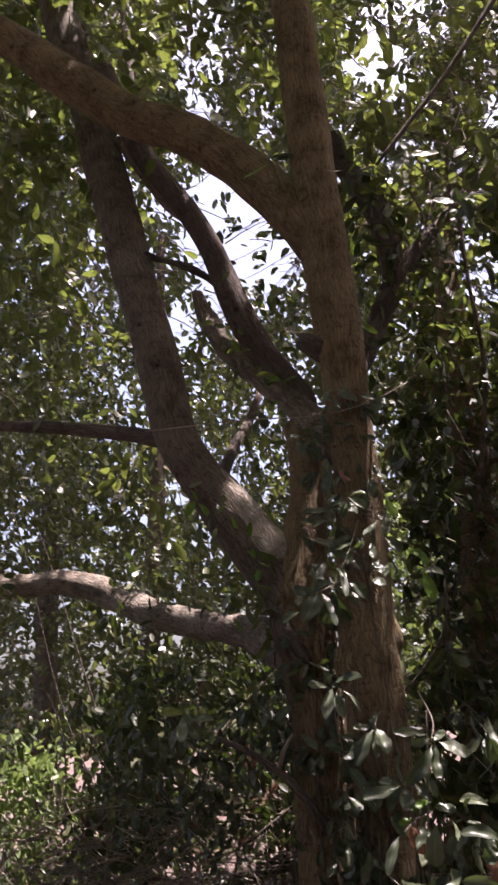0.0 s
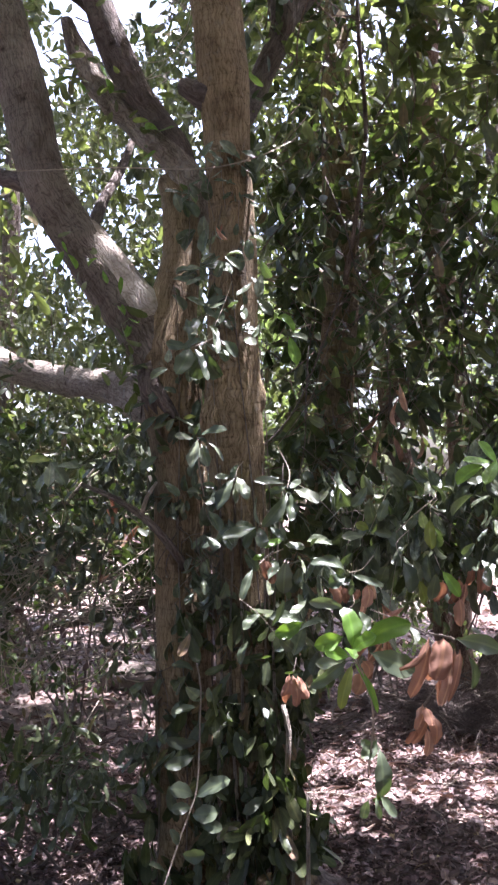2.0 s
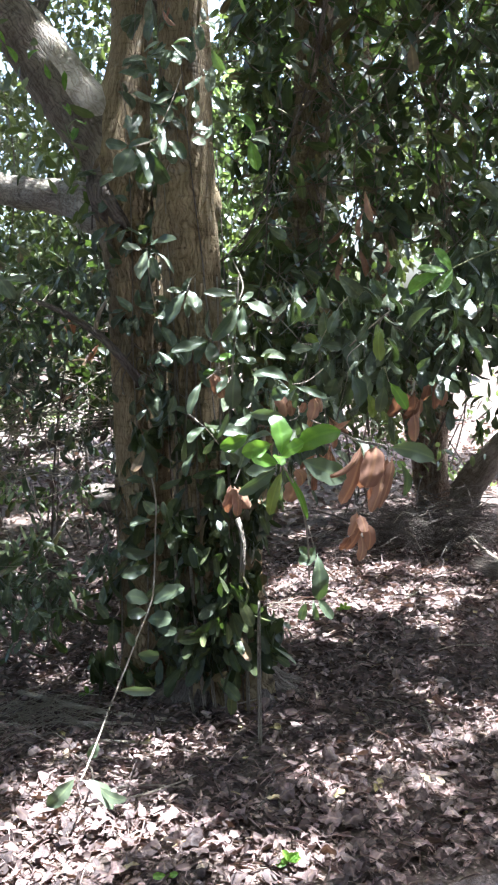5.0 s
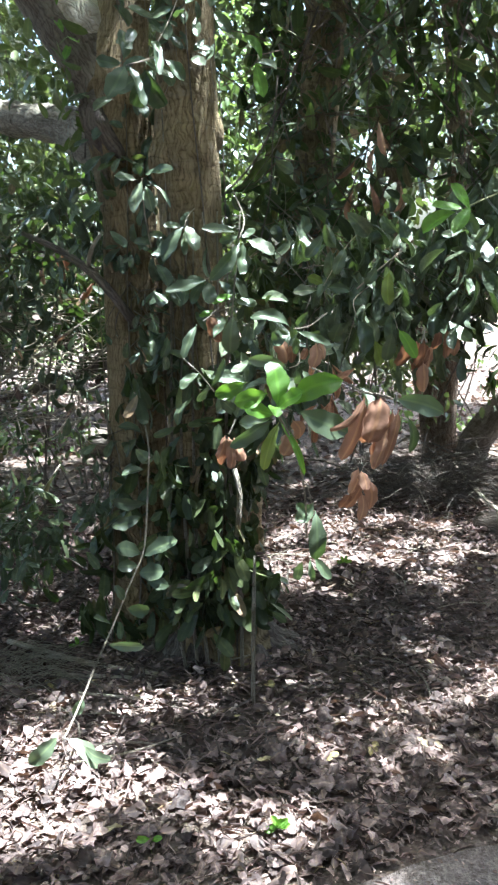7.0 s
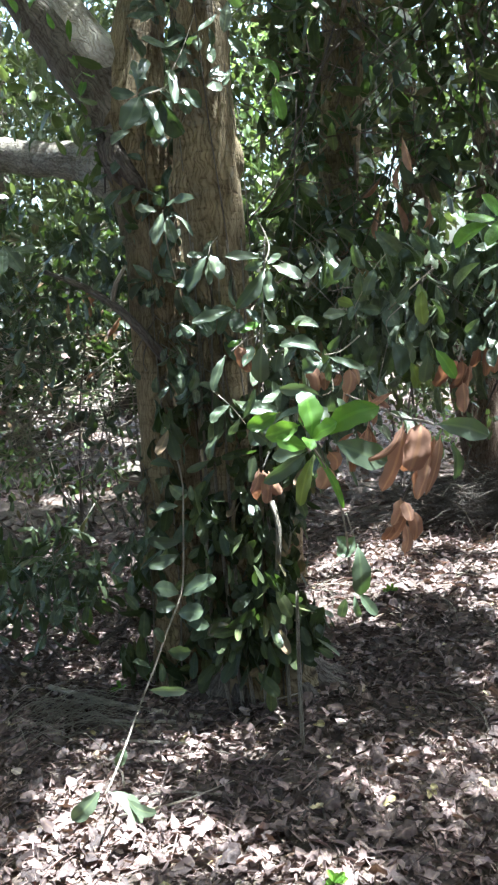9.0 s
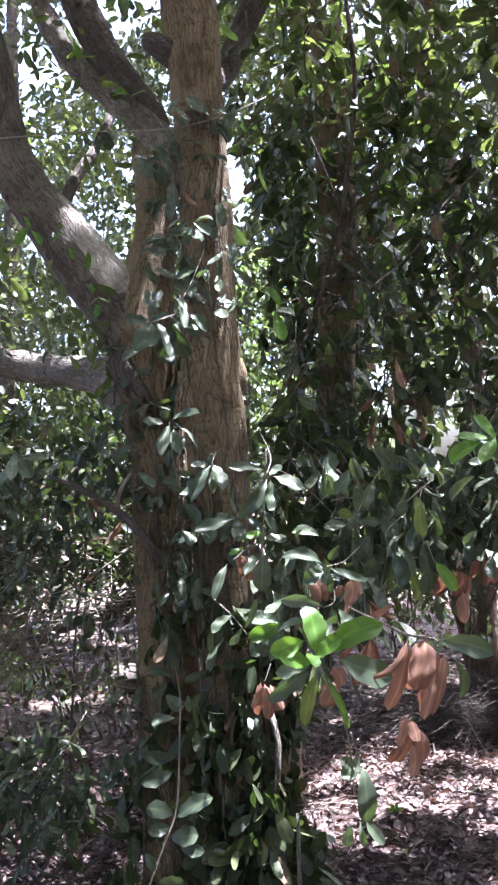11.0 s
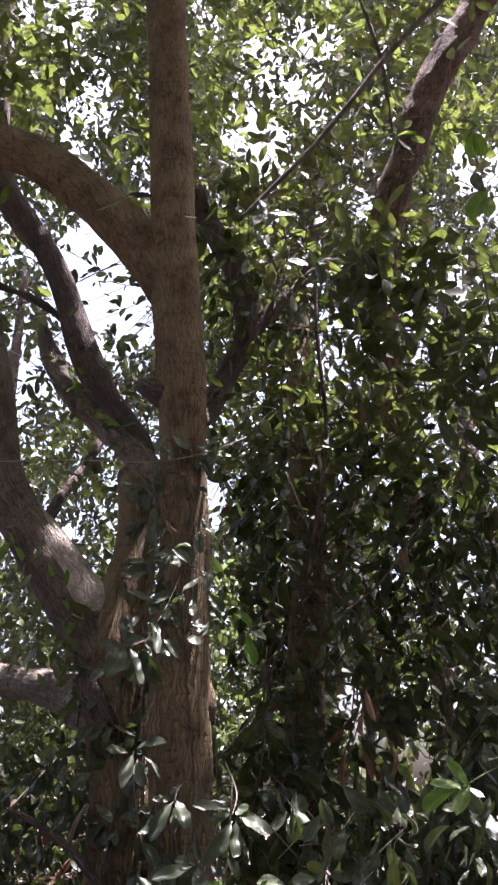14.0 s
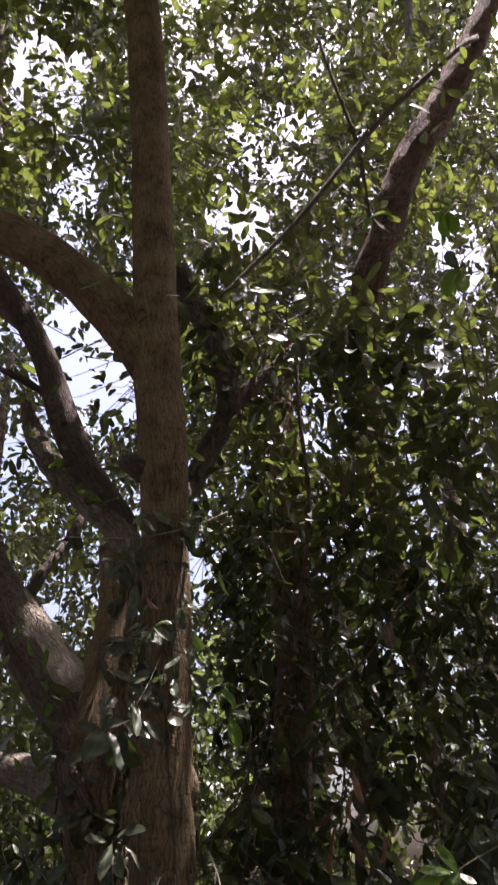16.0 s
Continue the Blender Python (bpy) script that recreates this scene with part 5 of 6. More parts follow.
cluster("dull green leaves hanging low before the trunk", [(0.648, 2.700, 1.001, 0.0020), (0.624, 2.620, 1.089, 0.0020)],
        [(0.653, 2.700, 1.004, 0.598, 2.670, 0.958, 0.046), (0.657, 2.700, 0.981, 0.655, 2.680, 0.834, 0.055), (0.653, 2.700, 0.838, 0.703, 2.700, 0.767, 0.034),
         (0.617, 2.700, 0.824, 0.600, 2.720, 0.759, 0.031), (0.640, 2.700, 0.832, 0.651, 2.700, 0.763, 0.021), (0.601, 2.700, 1.005, 0.628, 2.700, 0.978, 0.031)])
cluster("pale grey-green leaves on a thin twig", [(0.614, 2.850, 1.502, 0.0020), (0.665, 2.900, 1.505, 0.0020), (0.746, 3.100, 1.534, 0.0030)],
        [(0.605, 2.850, 1.504, 0.485, 2.810, 1.542, 0.045), (0.623, 2.850, 1.495, 0.724, 2.830, 1.455, 0.024), (0.604, 2.850, 1.487, 0.548, 2.850, 1.458, 0.049),
         (0.620, 2.850, 1.482, 0.626, 2.880, 1.422, 0.029)])
cluster("pale grey-green leaves on a thin twig", [(0.601, 2.850, 1.386, 0.0020), (0.636, 2.900, 1.395, 0.0020), (0.639, 3.000, 1.453, 0.0030)],
        [(0.596, 2.850, 1.386, 0.474, 2.810, 1.416, 0.042), (0.640, 2.850, 1.377, 0.667, 2.830, 1.315, 0.052), (0.621, 2.850, 1.385, 0.608, 2.880, 1.332, 0.036)])
cluster("bunch of dried pale-brown leaves on a twig", [(0.635, 2.950, 1.457, 0.0020), (0.668, 3.000, 1.503, 0.0020)],
        [(0.567, 2.950, 1.466, 0.599, 2.950, 1.389, 0.044), (0.664, 2.950, 1.435, 0.648, 2.950, 1.399, 0.029), (0.692, 2.950, 1.450, 0.678, 2.920, 1.376, 0.039),
         (0.609, 2.950, 1.446, 0.617, 2.950, 1.388, 0.037), (0.702, 2.950, 1.453, 0.722, 2.970, 1.395, 0.030)], dry=True)
cluster("dull green leaf rosette on a vine", [(0.474, 3.380, 1.791, 0.0020), (0.496, 3.500, 1.862, 0.0030), (0.461, 3.600, 1.969, 0.0030)],
        [(0.462, 3.380, 1.810, 0.341, 3.350, 1.826, 0.036), (0.473, 3.380, 1.774, 0.365, 3.320, 1.646, 0.055), (0.486, 3.380, 1.773, 0.473, 3.320, 1.666, 0.067),
         (0.499, 3.380, 1.783, 0.592, 3.330, 1.732, 0.059), (0.469, 3.380, 1.800, 0.402, 3.380, 1.779, 0.030), (0.484, 3.380, 1.790, 0.526, 3.410, 1.826, 0.036)])
cluster("dull green leaf rosette on a vine", [(0.354, 3.360, 1.652, 0.0020), (0.398, 3.450, 1.673, 0.0030), (0.464, 3.500, 1.747, 0.0030)],
        [(0.350, 3.360, 1.648, 0.211, 3.310, 1.614, 0.051), (0.357, 3.360, 1.646, 0.362, 3.300, 1.569, 0.055), (0.349, 3.360, 1.644, 0.297, 3.340, 1.565, 0.035),
         (0.449, 3.360, 1.575, 0.528, 3.340, 1.560, 0.051), (0.396, 3.360, 1.645, 0.443, 3.300, 1.592, 0.033), (0.450, 3.360, 1.594, 0.367, 3.340, 1.570, 0.033, LEAF_FRESH),
         (0.373, 3.360, 1.543, 0.325, 3.330, 1.523, 0.029, LEAF_FRESH)])
cluster("glossy leaves hanging from a vine", [(0.340, 3.200, 1.514, 0.0020), (0.378, 3.300, 1.534, 0.0020), (0.448, 3.400, 1.554, 0.0030)],
        [(0.318, 3.200, 1.501, 0.268, 3.140, 1.395, 0.035), (0.442, 3.200, 1.533, 0.428, 3.220, 1.399, 0.063), (0.496, 3.200, 1.503, 0.476, 3.200, 1.431, 0.030),
         (0.216, 3.200, 1.463, 0.195, 3.200, 1.394, 0.033), (0.372, 3.200, 1.457, 0.405, 3.240, 1.526, 0.041), (0.511, 3.200, 1.447, 0.554, 3.240, 1.515, 0.033)])
cluster("dried tan leaves caught on a vine", [(0.365, 3.220, 1.534, 0.0020), (0.408, 3.300, 1.560, 0.0020)],
        [(0.361, 3.220, 1.530, 0.376, 3.220, 1.452, 0.041), (0.376, 3.220, 1.502, 0.399, 3.250, 1.436, 0.037)], dry=True)
cluster("glossy leaves on pale twigs", [(0.369, 3.000, 1.299, 0.0020), (0.329, 3.050, 1.349, 0.0020), (0.265, 3.200, 1.391, 0.0030)],
        [(0.325, 3.000, 1.360, 0.264, 2.970, 1.316, 0.034), (0.362, 3.000, 1.314, 0.406, 2.970, 1.408, 0.022), (0.472, 3.000, 1.327, 0.372, 2.980, 1.288, 0.055, LEAF_FRESH),
         (0.488, 3.000, 1.402, 0.426, 2.970, 1.365, 0.029), (0.353, 3.000, 1.318, 0.315, 3.000, 1.268, 0.031), (0.385, 3.000, 1.280, 0.435, 3.020, 1.229, 0.041),
         (0.280, 3.000, 1.271, 0.249, 2.980, 1.197, 0.028)])
cluster("pale waxy leaf pair hanging before the bark", [(0.278, 3.520, 1.843, 0.0020), (0.288, 3.560, 1.880, 0.0020), (0.314, 3.600, 1.910, 0.0020)],
        [(0.272, 3.520, 1.840, 0.197, 3.460, 1.718, 0.060), (0.283, 3.520, 1.845, 0.317, 3.460, 1.753, 0.058), (0.279, 3.520, 1.829, 0.274, 3.500, 1.737, 0.031)])
cluster("waxy leaf rosette against the trunk", [(0.131, 3.500, 2.011, 0.0020), (0.132, 3.550, 1.890, 0.0030), (0.147, 3.600, 1.772, 0.0030)],
        [(0.140, 3.500, 2.020, 0.249, 3.440, 2.036, 0.047), (0.111, 3.500, 2.007, 0.038, 3.470, 2.020, 0.041), (0.131, 3.500, 2.002, 0.100, 3.440, 1.889, 0.057),
         (0.145, 3.500, 1.985, 0.168, 3.450, 1.891, 0.045), (0.173, 3.500, 1.989, 0.232, 3.480, 1.909, 0.018), (0.123, 3.500, 2.025, 0.109, 3.480, 2.061, 0.037)])
cluster("large pale-green leaf rosette before the fork", [(0.123, 3.200, 2.327, 0.0020), (0.170, 3.300, 2.362, 0.0030), (0.227, 3.450, 2.416, 0.0030)],
        [(0.120, 3.200, 2.326, 0.065, 3.140, 2.220, 0.067), (0.130, 3.200, 2.325, 0.170, 3.150, 2.241, 0.039), (0.150, 3.200, 2.314, 0.181, 3.180, 2.200, 0.045),
         (0.110, 3.200, 2.333, 0.028, 3.200, 2.348, 0.041), (0.114, 3.200, 2.339, 0.112, 3.230, 2.441, 0.056), (0.148, 3.200, 2.373, 0.096, 3.220, 2.413, 0.041),
         (0.125, 3.200, 2.379, 0.150, 3.250, 2.447, 0.037)])
cluster("waxy leaves on a twig before the trunk", [(0.215, 3.400, 2.445, 0.0020), (0.253, 3.500, 2.542, 0.0020), (0.298, 3.580, 2.669, 0.0020)],
        [(0.211, 3.400, 2.448, 0.222, 3.310, 2.322, 0.044), (0.193, 3.400, 2.446, 0.219, 3.340, 2.402, 0.028), (0.237, 3.400, 2.388, 0.300, 3.400, 2.319, 0.048),
         (0.223, 3.400, 2.371, 0.260, 3.400, 2.303, 0.044), (0.331, 3.400, 2.392, 0.374, 3.350, 2.359, 0.040), (0.276, 3.400, 2.513, 0.308, 3.340, 2.528, 0.040),
         (0.188, 3.400, 2.518, 0.262, 3.360, 2.536, 0.024)])
cluster("yellowing leaf hanging from a twig", [(0.921, 2.950, 1.669, 0.0015), (0.938, 3.000, 1.702, 0.0020), (0.989, 3.100, 1.726, 0.0020)],
        [(0.921, 2.950, 1.666, 0.918, 2.930, 1.560, 0.041, LEAF_YELLOW)])
cluster("small yellow-green leaf among dull ones", [(0.736, 3.100, 1.622, 0.0015), (0.820, 3.200, 1.741, 0.0020), (0.875, 3.300, 1.787, 0.0020)],
        [(0.735, 3.100, 1.629, 0.682, 3.070, 1.651, 0.032, LEAF_YELLOW), (0.809, 3.100, 1.740, 0.767, 3.070, 1.659, 0.043), (0.714, 3.100, 1.607, 0.636, 3.100, 1.606, 0.039),
         (0.747, 3.100, 1.616, 0.816, 3.080, 1.606, 0.032), (0.737, 3.100, 1.786, 0.678, 3.100, 1.712, 0.045), (0.671, 3.100, 1.850, 0.683, 3.100, 1.790, 0.047),
         (0.908, 3.100, 1.680, 0.871, 3.100, 1.623, 0.032)])
cluster("broad dark leaves hanging from a vine", [(0.837, 3.050, 1.519, 0.0015), (0.842, 3.150, 1.571, 0.0020), (0.907, 3.200, 1.619, 0.0020)],
        [(0.837, 3.050, 1.517, 0.862, 3.030, 1.404, 0.063), (0.875, 3.050, 1.520, 0.906, 3.090, 1.427, 0.046), (0.787, 3.050, 1.508, 0.765, 3.100, 1.437, 0.046),
         (0.890, 3.050, 1.449, 0.924, 3.100, 1.353, 0.042, LEAF_YELLOW)])
cluster("green leaf hanging over dried ones", [(0.947, 2.950, 1.489, 0.0015), (0.955, 3.050, 1.531, 0.0020)],
        [(0.949, 2.950, 1.487, 1.004, 2.930, 1.395, 0.041, LEAF_FRESH), (0.932, 2.950, 1.478, 0.918, 2.980, 1.383, 0.044)])
cluster("bunch of dried reddish-brown leaves on a side twig", [(1.226, 3.400, 1.456, 0.0020), (1.286, 3.500, 1.531, 0.0020)],
        [(1.224, 3.400, 1.452, 1.210, 3.380, 1.344, 0.042), (1.248, 3.400, 1.458, 1.246, 3.380, 1.353, 0.042), (1.196, 3.400, 1.442, 1.184, 3.430, 1.373, 0.040),
         (1.139, 3.400, 1.410, 1.108, 3.440, 1.301, 0.056), (1.166, 3.400, 1.389, 1.160, 3.430, 1.298, 0.048), (1.137, 3.400, 1.331, 1.150, 3.430, 1.213, 0.050),
         (1.075, 3.400, 1.403, 1.053, 3.460, 1.311, 0.048), (1.111, 3.400, 1.408, 1.096, 3.480, 1.343, 0.044)], dry=True)
sprig((0.477, 3.050, 1.320), "glossy dark leaves on a vine", [(160, 0.12, 0.3), (100, 0.1, 0.2), (215, 0.14, 0.1), (250, 0.13, 0.0), (40, 0.1, 0.3)], stem=[(0.5, 3.3, 1.2, 0.004)])
sprig((1.164, 3.000, 1.849), "fresh bright green leaves on a side twig", [(200, 0.12, 0.2, LEAF_FRESH), (170, 0.11, 0.2, LEAF_FRESH), (230, 0.12, 0.3, LEAF_FRESH), (120, 0.1, 0.1, LEAF_FRESH), (300, 0.1, 0.1)], stem=[(1.3, 3.1, 1.9, 0.004), (1.6, 3.3, 2.0, 0.005)])
sprig((0.176, 3.500, 2.722), "waxy leaves ringing the trunk", [(170, 0.07, 0.4), (10, 0.08, 0.5), (30, 0.07, 0.2), (345, 0.1, 0.3), (200, 0.06, 0.2), (0, 0.13, 0.4)], stem=[(0.33, 3.58, 2.75, 0.003), (0.42, 3.6, 2.78, 0.003)])
sprig((0.269, 3.500, 2.736), "waxy leaves ringing the trunk", [(20, 0.07, 0.3), (180, 0.08, 0.4), (240, 0.07, 0.3), (330, 0.09, 0.4), (300, 0.07, 0.2)], stem=[(0.3, 3.6, 2.75, 0.003)])
sprig((0.163, 3.400, 2.356), "grey-green leaves hanging by the fork", [(250, 0.13, 0.3), (285, 0.14, 0.3), (215, 0.12, 0.2), (320, 0.12, 0.2), (180, 0.1, 0.2)], stem=[(0.22, 3.55, 2.5, 0.003)])
sprig((0.094, 3.900, 3.153), "pale leaf cluster on the second stem", [(175, 0.09, 0.4), (345, 0.09, 0.4), (270, 0.09, 0.3), (300, 0.1, 0.3)], stem=[(0.08, 4.0, 3.3, 0.003)])
for place, blades in (((-0.435, 3.920, 2.903), [(240, 0.09, 0.3), (300, 0.08, 0.2), (120, 0.06, 0.2)]), ((-0.284, 3.900, 2.845), [(280, 0.07, 0.3), (200, 0.06, 0.2)]), ((-0.101, 4.100, 3.396), [(225, 0.11, 0.2), (290, 0.1, 0.2), (20, 0.08, 0.1)]), ((-0.021, 4.150, 3.580), [(10, 0.09, 0.2), (160, 0.09, 0.2)]),
                      ((-0.254, 4.200, 3.877), [(300, 0.08, 0.2), (120, 0.07, 0.2)]), ((-0.420, 4.200, 3.871), [(200, 0.09, 0.2), (60, 0.07, 0.2), (310, 0.08, 0.1)]), ((-0.168, 3.900, 2.592), [(250, 0.09, 0.3), (330, 0.07, 0.2), (110, 0.06, 0.2)]), ((-0.178, 3.900, 2.680), [(95, 0.08, 0.3), (200, 0.05, 0.2)])):
    sprig(place, "small fresh green leaves on the limb", [(a, l, o, LEAF_FRESH if l < 0.095 else LEAF_WAXY) for a, l, o in blades], stem=[(place[0] - 0.02, place[1] + 0.1, place[2] - 0.05, 0.002)])
sprig((0.081, 3.300, 4.296), "broad light-green leaf beside the upper fork", [(214, 0.15, 0.1, LEAF_FRESH), (60, 0.09, 0.2), (330, 0.1, 0.2), (110, 0.08, 0.1), (20, 0.12, 0.1)], stem=[(0.1, 3.5, 4.3, 0.004)])
sprig((0.407, 3.400, 4.239), "leafy twig crossing the upper trunk", [(190, 0.08, 0.1), (10, 0.13, 0.2), (340, 0.14, 0.1), (300, 0.1, 0.2), (40, 0.1, 0.1, LEAF_FRESH)], stem=[(0.5, 3.6, 4.3, 0.005), (0.7, 3.9, 4.35, 0.006)])
sprig((1.305, 3.300, 4.665), "bright green leaves on a high side twig", [(190, 0.11, 0.1, LEAF_FRESH), (240, 0.1, 0.1, LEAF_FRESH), (20, 0.1, 0.2, LEAF_FRESH), (300, 0.1, 0.0)], stem=[(1.3, 3.6, 4.7, 0.004)])
sprig((1.668, 3.200, 4.610), "broad bright green leaves on a high side twig", [(240, 0.15, 0.1, LEAF_FRESH), (200, 0.12, 0.1, LEAF_FRESH), (270, 0.14, 0.2, LEAF_FRESH), (150, 0.1, 0.1), (100, 0.12, 0.0, LEAF_FRESH)], stem=[(1.6, 3.4, 4.8, 0.005)])
sprig((1.646, 3.200, 4.244), "broad bright green leaves on a high side twig", [(230, 0.17, 0.1, LEAF_FRESH), (262, 0.14, 0.2, LEAF_FRESH), (180, 0.1, 0.1), (120, 0.12, 0.0)], stem=[(1.6, 3.4, 4.5, 0.005)])
sprig((0.701, 3.500, 4.399), "dark leaves on a hanging twig", [(200, 0.14, 0.1), (340, 0.13, 0.1), (20, 0.12, 0.1), (270, 0.12, 0.2), (90, 0.1, 0.0), (235, 0.12, 0.0)], stem=[(0.75, 3.7, 4.5, 0.004)])
sprig((0.938, 3.600, 4.152), "dark leaves on a hanging twig", [(180, 0.13, 0.1), (10, 0.14, 0.1), (40, 0.1, 0.1, LEAF_FRESH), (290, 0.12, 0.2), (120, 0.1, 0.0), (235, 0.12, 0.0)], stem=[(0.9, 3.9, 4.3, 0.004)])
sprig((-0.490, 3.700, 1.949), "yellow-green leaf among dark ones", [(178, 0.12, 0.1, LEAF_YELLOW), (0, 0.1, 0.1), (270, 0.12, 0.2), (310, 0.13, 0.1), (235, 0.13, 0.1)], stem=[(-0.45, 4.0, 1.6, 0.004)])
sprig((0.583, 4.000, 2.509), "light green leaf in the gap beside the trunk", [(110, 0.12, 0.1, LEAF_FRESH), (290, 0.14, 0.0, LEAF_FRESH), (0, 0.1, 0.1)], stem=[(0.6, 4.2, 2.6, 0.004)])

for i in range(17):
    place = (rng.uniform(-0.34, 0.12), rng.uniform(4.6, 4.9), rng.uniform(4.2, 5.0)) if i < 13 else (rng.uniform(-0.2, 0.1), 4.7, rng.uniform(4.15, 4.4))
    row = []
    for _ in range(int(rng.integers(2, 5))):
        a, l = rng.uniform(0, 2 * math.pi), rng.uniform(0.07, 0.13)
        p = np.array(place) + rng.normal(0, 0.04, 3)
        row.append((*p, *(p + l * np.array((math.cos(a), rng.normal(0, 0.2), math.sin(a)))), l * rng.uniform(0.42, 0.6)))
    cluster("dark leaves on a twig against the bright sky", [(*place, 0.0015), (place[0] + 0.12, place[1], place[2] + 0.03, 0.002), (0.2, 4.4, place[2] + 0.08, 0.0035)], row)

# small silvery leaves climbing the front of the stems, in tufts
for i in range(64):
    z = rng.uniform(1.3, 3.25)
    main = (rng.random() < 0.55 and z < 1.9) or z > 2.5
    cx, cy, r = (0.297, 3.76, 0.12) if main else (0.04, 3.98, 0.125)
    a = radians(rng.uniform(195, 330) if main else rng.uniform(230, 350))
    r += rng.exponential(0.03)
    p = (cx + r * math.cos(a), cy + r * math.sin(a), z)
    sprig(p, "small silvery climbing leaves on the bark", [(rng.normal(265, 55), rng.uniform(0.045, 0.11), rng.uniform(0.1, 0.6)) for _ in range(int(rng.integers(3, 7)))],
          stem=[(p[0] + rng.normal(0, 0.02), p[1] + 0.03, z - 0.1, 0.002), (p[0] + rng.normal(0, 0.03), p[1] + 0.04, z - 0.25, 0.0025)], stem_material=BARK_GREY, spread=0.045, group="climbing leaf tufts")

DRY = dict(kind="dry", material=LEAF_DRY, category="dried leaves", stem_material=BARK_GREY, group="dried leaf bunches")
sprig((0.721, 2.900, 1.279), "bunch of dried reddish-brown leaves in shade", [(262, 0.1, 0.1), (290, 0.1, 0.1), (235, 0.1, 0.1), (320, 0.1, 0.0), (210, 0.09, 0.0), (275, 0.12, 0.1)], stem=[(0.75, 3.1, 1.4, 0.003)], spread=0.04, **DRY)
sprig((0.773, 3.000, 1.357), "bunch of dried reddish-brown leaves in shade", [(255, 0.1, 0.1), (285, 0.11, 0.1), (230, 0.1, 0.0), (310, 0.1, 0.1)], stem=[(0.85, 3.2, 1.5, 0.003)], spread=0.04, **DRY)
sprig((1.114, 4.100, 2.108), "dead reddish-brown leaves hanging on the vines", [(262, 0.13, 0.1), (285, 0.14, 0.1), (230, 0.12, 0.0), (310, 0.12, 0.1), (270, 0.15, 0.2), (245, 0.13, 0.1), (280, 0.12, 0.2), (255, 0.14, 0.2)], stem=[(1.3, 4.2, 2.5, 0.005)], spread=0.09, **DRY)
sprig((-0.325, 4.400, 1.740), "dead brown leaves caught in the shrub", [(262, 0.12, 0.1), (285, 0.13, 0.1), (230, 0.12, 0.0), (300, 0.1, 0.1)], stem=[(-0.15, 4.5, 1.7, 0.004)], spread=0.06, **DRY)
sprig((0.247, 3.550, 2.902), "dried tan leaf caught on the bark", [(300, 0.09, 0.3), (255, 0.05, 0.2)], stem=[(0.27, 3.6, 3.0, 0.003)], spread=0.01, **DRY)

# ---- the long trailing vine, and other vines and twigs ----
trail = empty("trailing_vine", (-0.19, 2.95, 0.0), "thin trailing vine with paired leaves reaching the litter", "vine")
limb("stem", [(0.053, 3.620, 1.223, 0.0035), (0.081, 3.605, 1.158, 0.0035), (0.093, 3.587, 1.084, 0.0035), (0.104, 3.567, 0.999, 0.0035), (0.095, 3.531, 0.854, 0.0035), (0.085, 3.495, 0.710, 0.0035), (0.069, 3.470, 0.608, 0.0035), (0.018, 3.392, 0.507, 0.0035), (-0.035, 3.300, 0.396, 0.0035), (-0.076, 3.156, 0.327, 0.0035), (-0.110, 3.000, 0.266, 0.0035), (-0.137, 2.843, 0.229, 0.0035), (-0.148, 2.800, 0.222, 0.0035)], STEM_PALE, trail, sides=7, step=0.03)
# leaves of the trailing vine: base, tip, width
VINE_FRONT = (
    (0.069, 3.463, 0.599, 0.206, 3.433, 0.674, 0.061),
    (0.051, 3.424, 0.548, 0.152, 3.394, 0.562, 0.064),
    (0.081, 3.411, 0.528, 0.169, 3.381, 0.508, 0.044),
    (0.012, 3.339, 0.441, 0.100, 3.309, 0.447, 0.051),
    (-0.046, 3.300, 0.397, -0.103, 3.270, 0.439, 0.054),
    (-0.051, 3.216, 0.354, 0.085, 3.186, 0.353, 0.037),
    (-0.109, 2.993, 0.264, -0.140, 2.963, 0.215, 0.041),
    (-0.163, 2.819, 0.227, -0.258, 2.789, 0.145, 0.051),
    (-0.141, 2.807, 0.223, -0.039, 2.777, 0.131, 0.048),
    (-0.081, 2.800, 0.197, 0.006, 2.770, 0.162, 0.032),
)
VINE_BACK = (
    (0.063, 3.470, 0.608, -0.030, 3.440, 0.648, 0.065),
    (0.051, 3.444, 0.574, -0.024, 3.414, 0.578, 0.052),
    (0.080, 3.582, 1.064, -0.009, 3.552, 1.100, 0.042),
    (0.086, 3.549, 0.928, -0.002, 3.519, 0.918, 0.046),
    (0.088, 3.518, 0.803, -0.040, 3.488, 0.821, 0.049),
    (0.073, 3.506, 0.752, -0.048, 3.476, 0.722, 0.053),
    (0.001, 3.359, 0.467, -0.025, 3.329, 0.536, 0.039),
)
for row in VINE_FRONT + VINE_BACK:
    # leaves left of the stem take a darker material, shade put into their colour
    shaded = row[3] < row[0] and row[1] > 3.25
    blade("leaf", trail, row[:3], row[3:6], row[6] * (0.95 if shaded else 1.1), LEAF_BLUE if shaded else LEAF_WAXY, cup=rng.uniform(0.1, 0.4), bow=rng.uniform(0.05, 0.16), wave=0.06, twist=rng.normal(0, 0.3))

stick = empty("stick", (0.478, 3.36, 0.0), "thin bare stick standing upright in the litter", "stick")
limb("stick", [(0.478, 3.36, -0.03, 0.009), (0.484, 3.36, 0.2, 0.0085), (0.49, 3.36, 0.4, 0.008), (0.50, 3.37, 0.62, 0.006)], BARK_GREY, stick, sides=8, step=0.05)


def vine(points, material, label, radius=0.005):
    v = empty("hanging_vine", points[0], label, "vine")
    limb("stem", [(*p, radius) for p in points], material, v, sides=6, step=0.06)
    return v


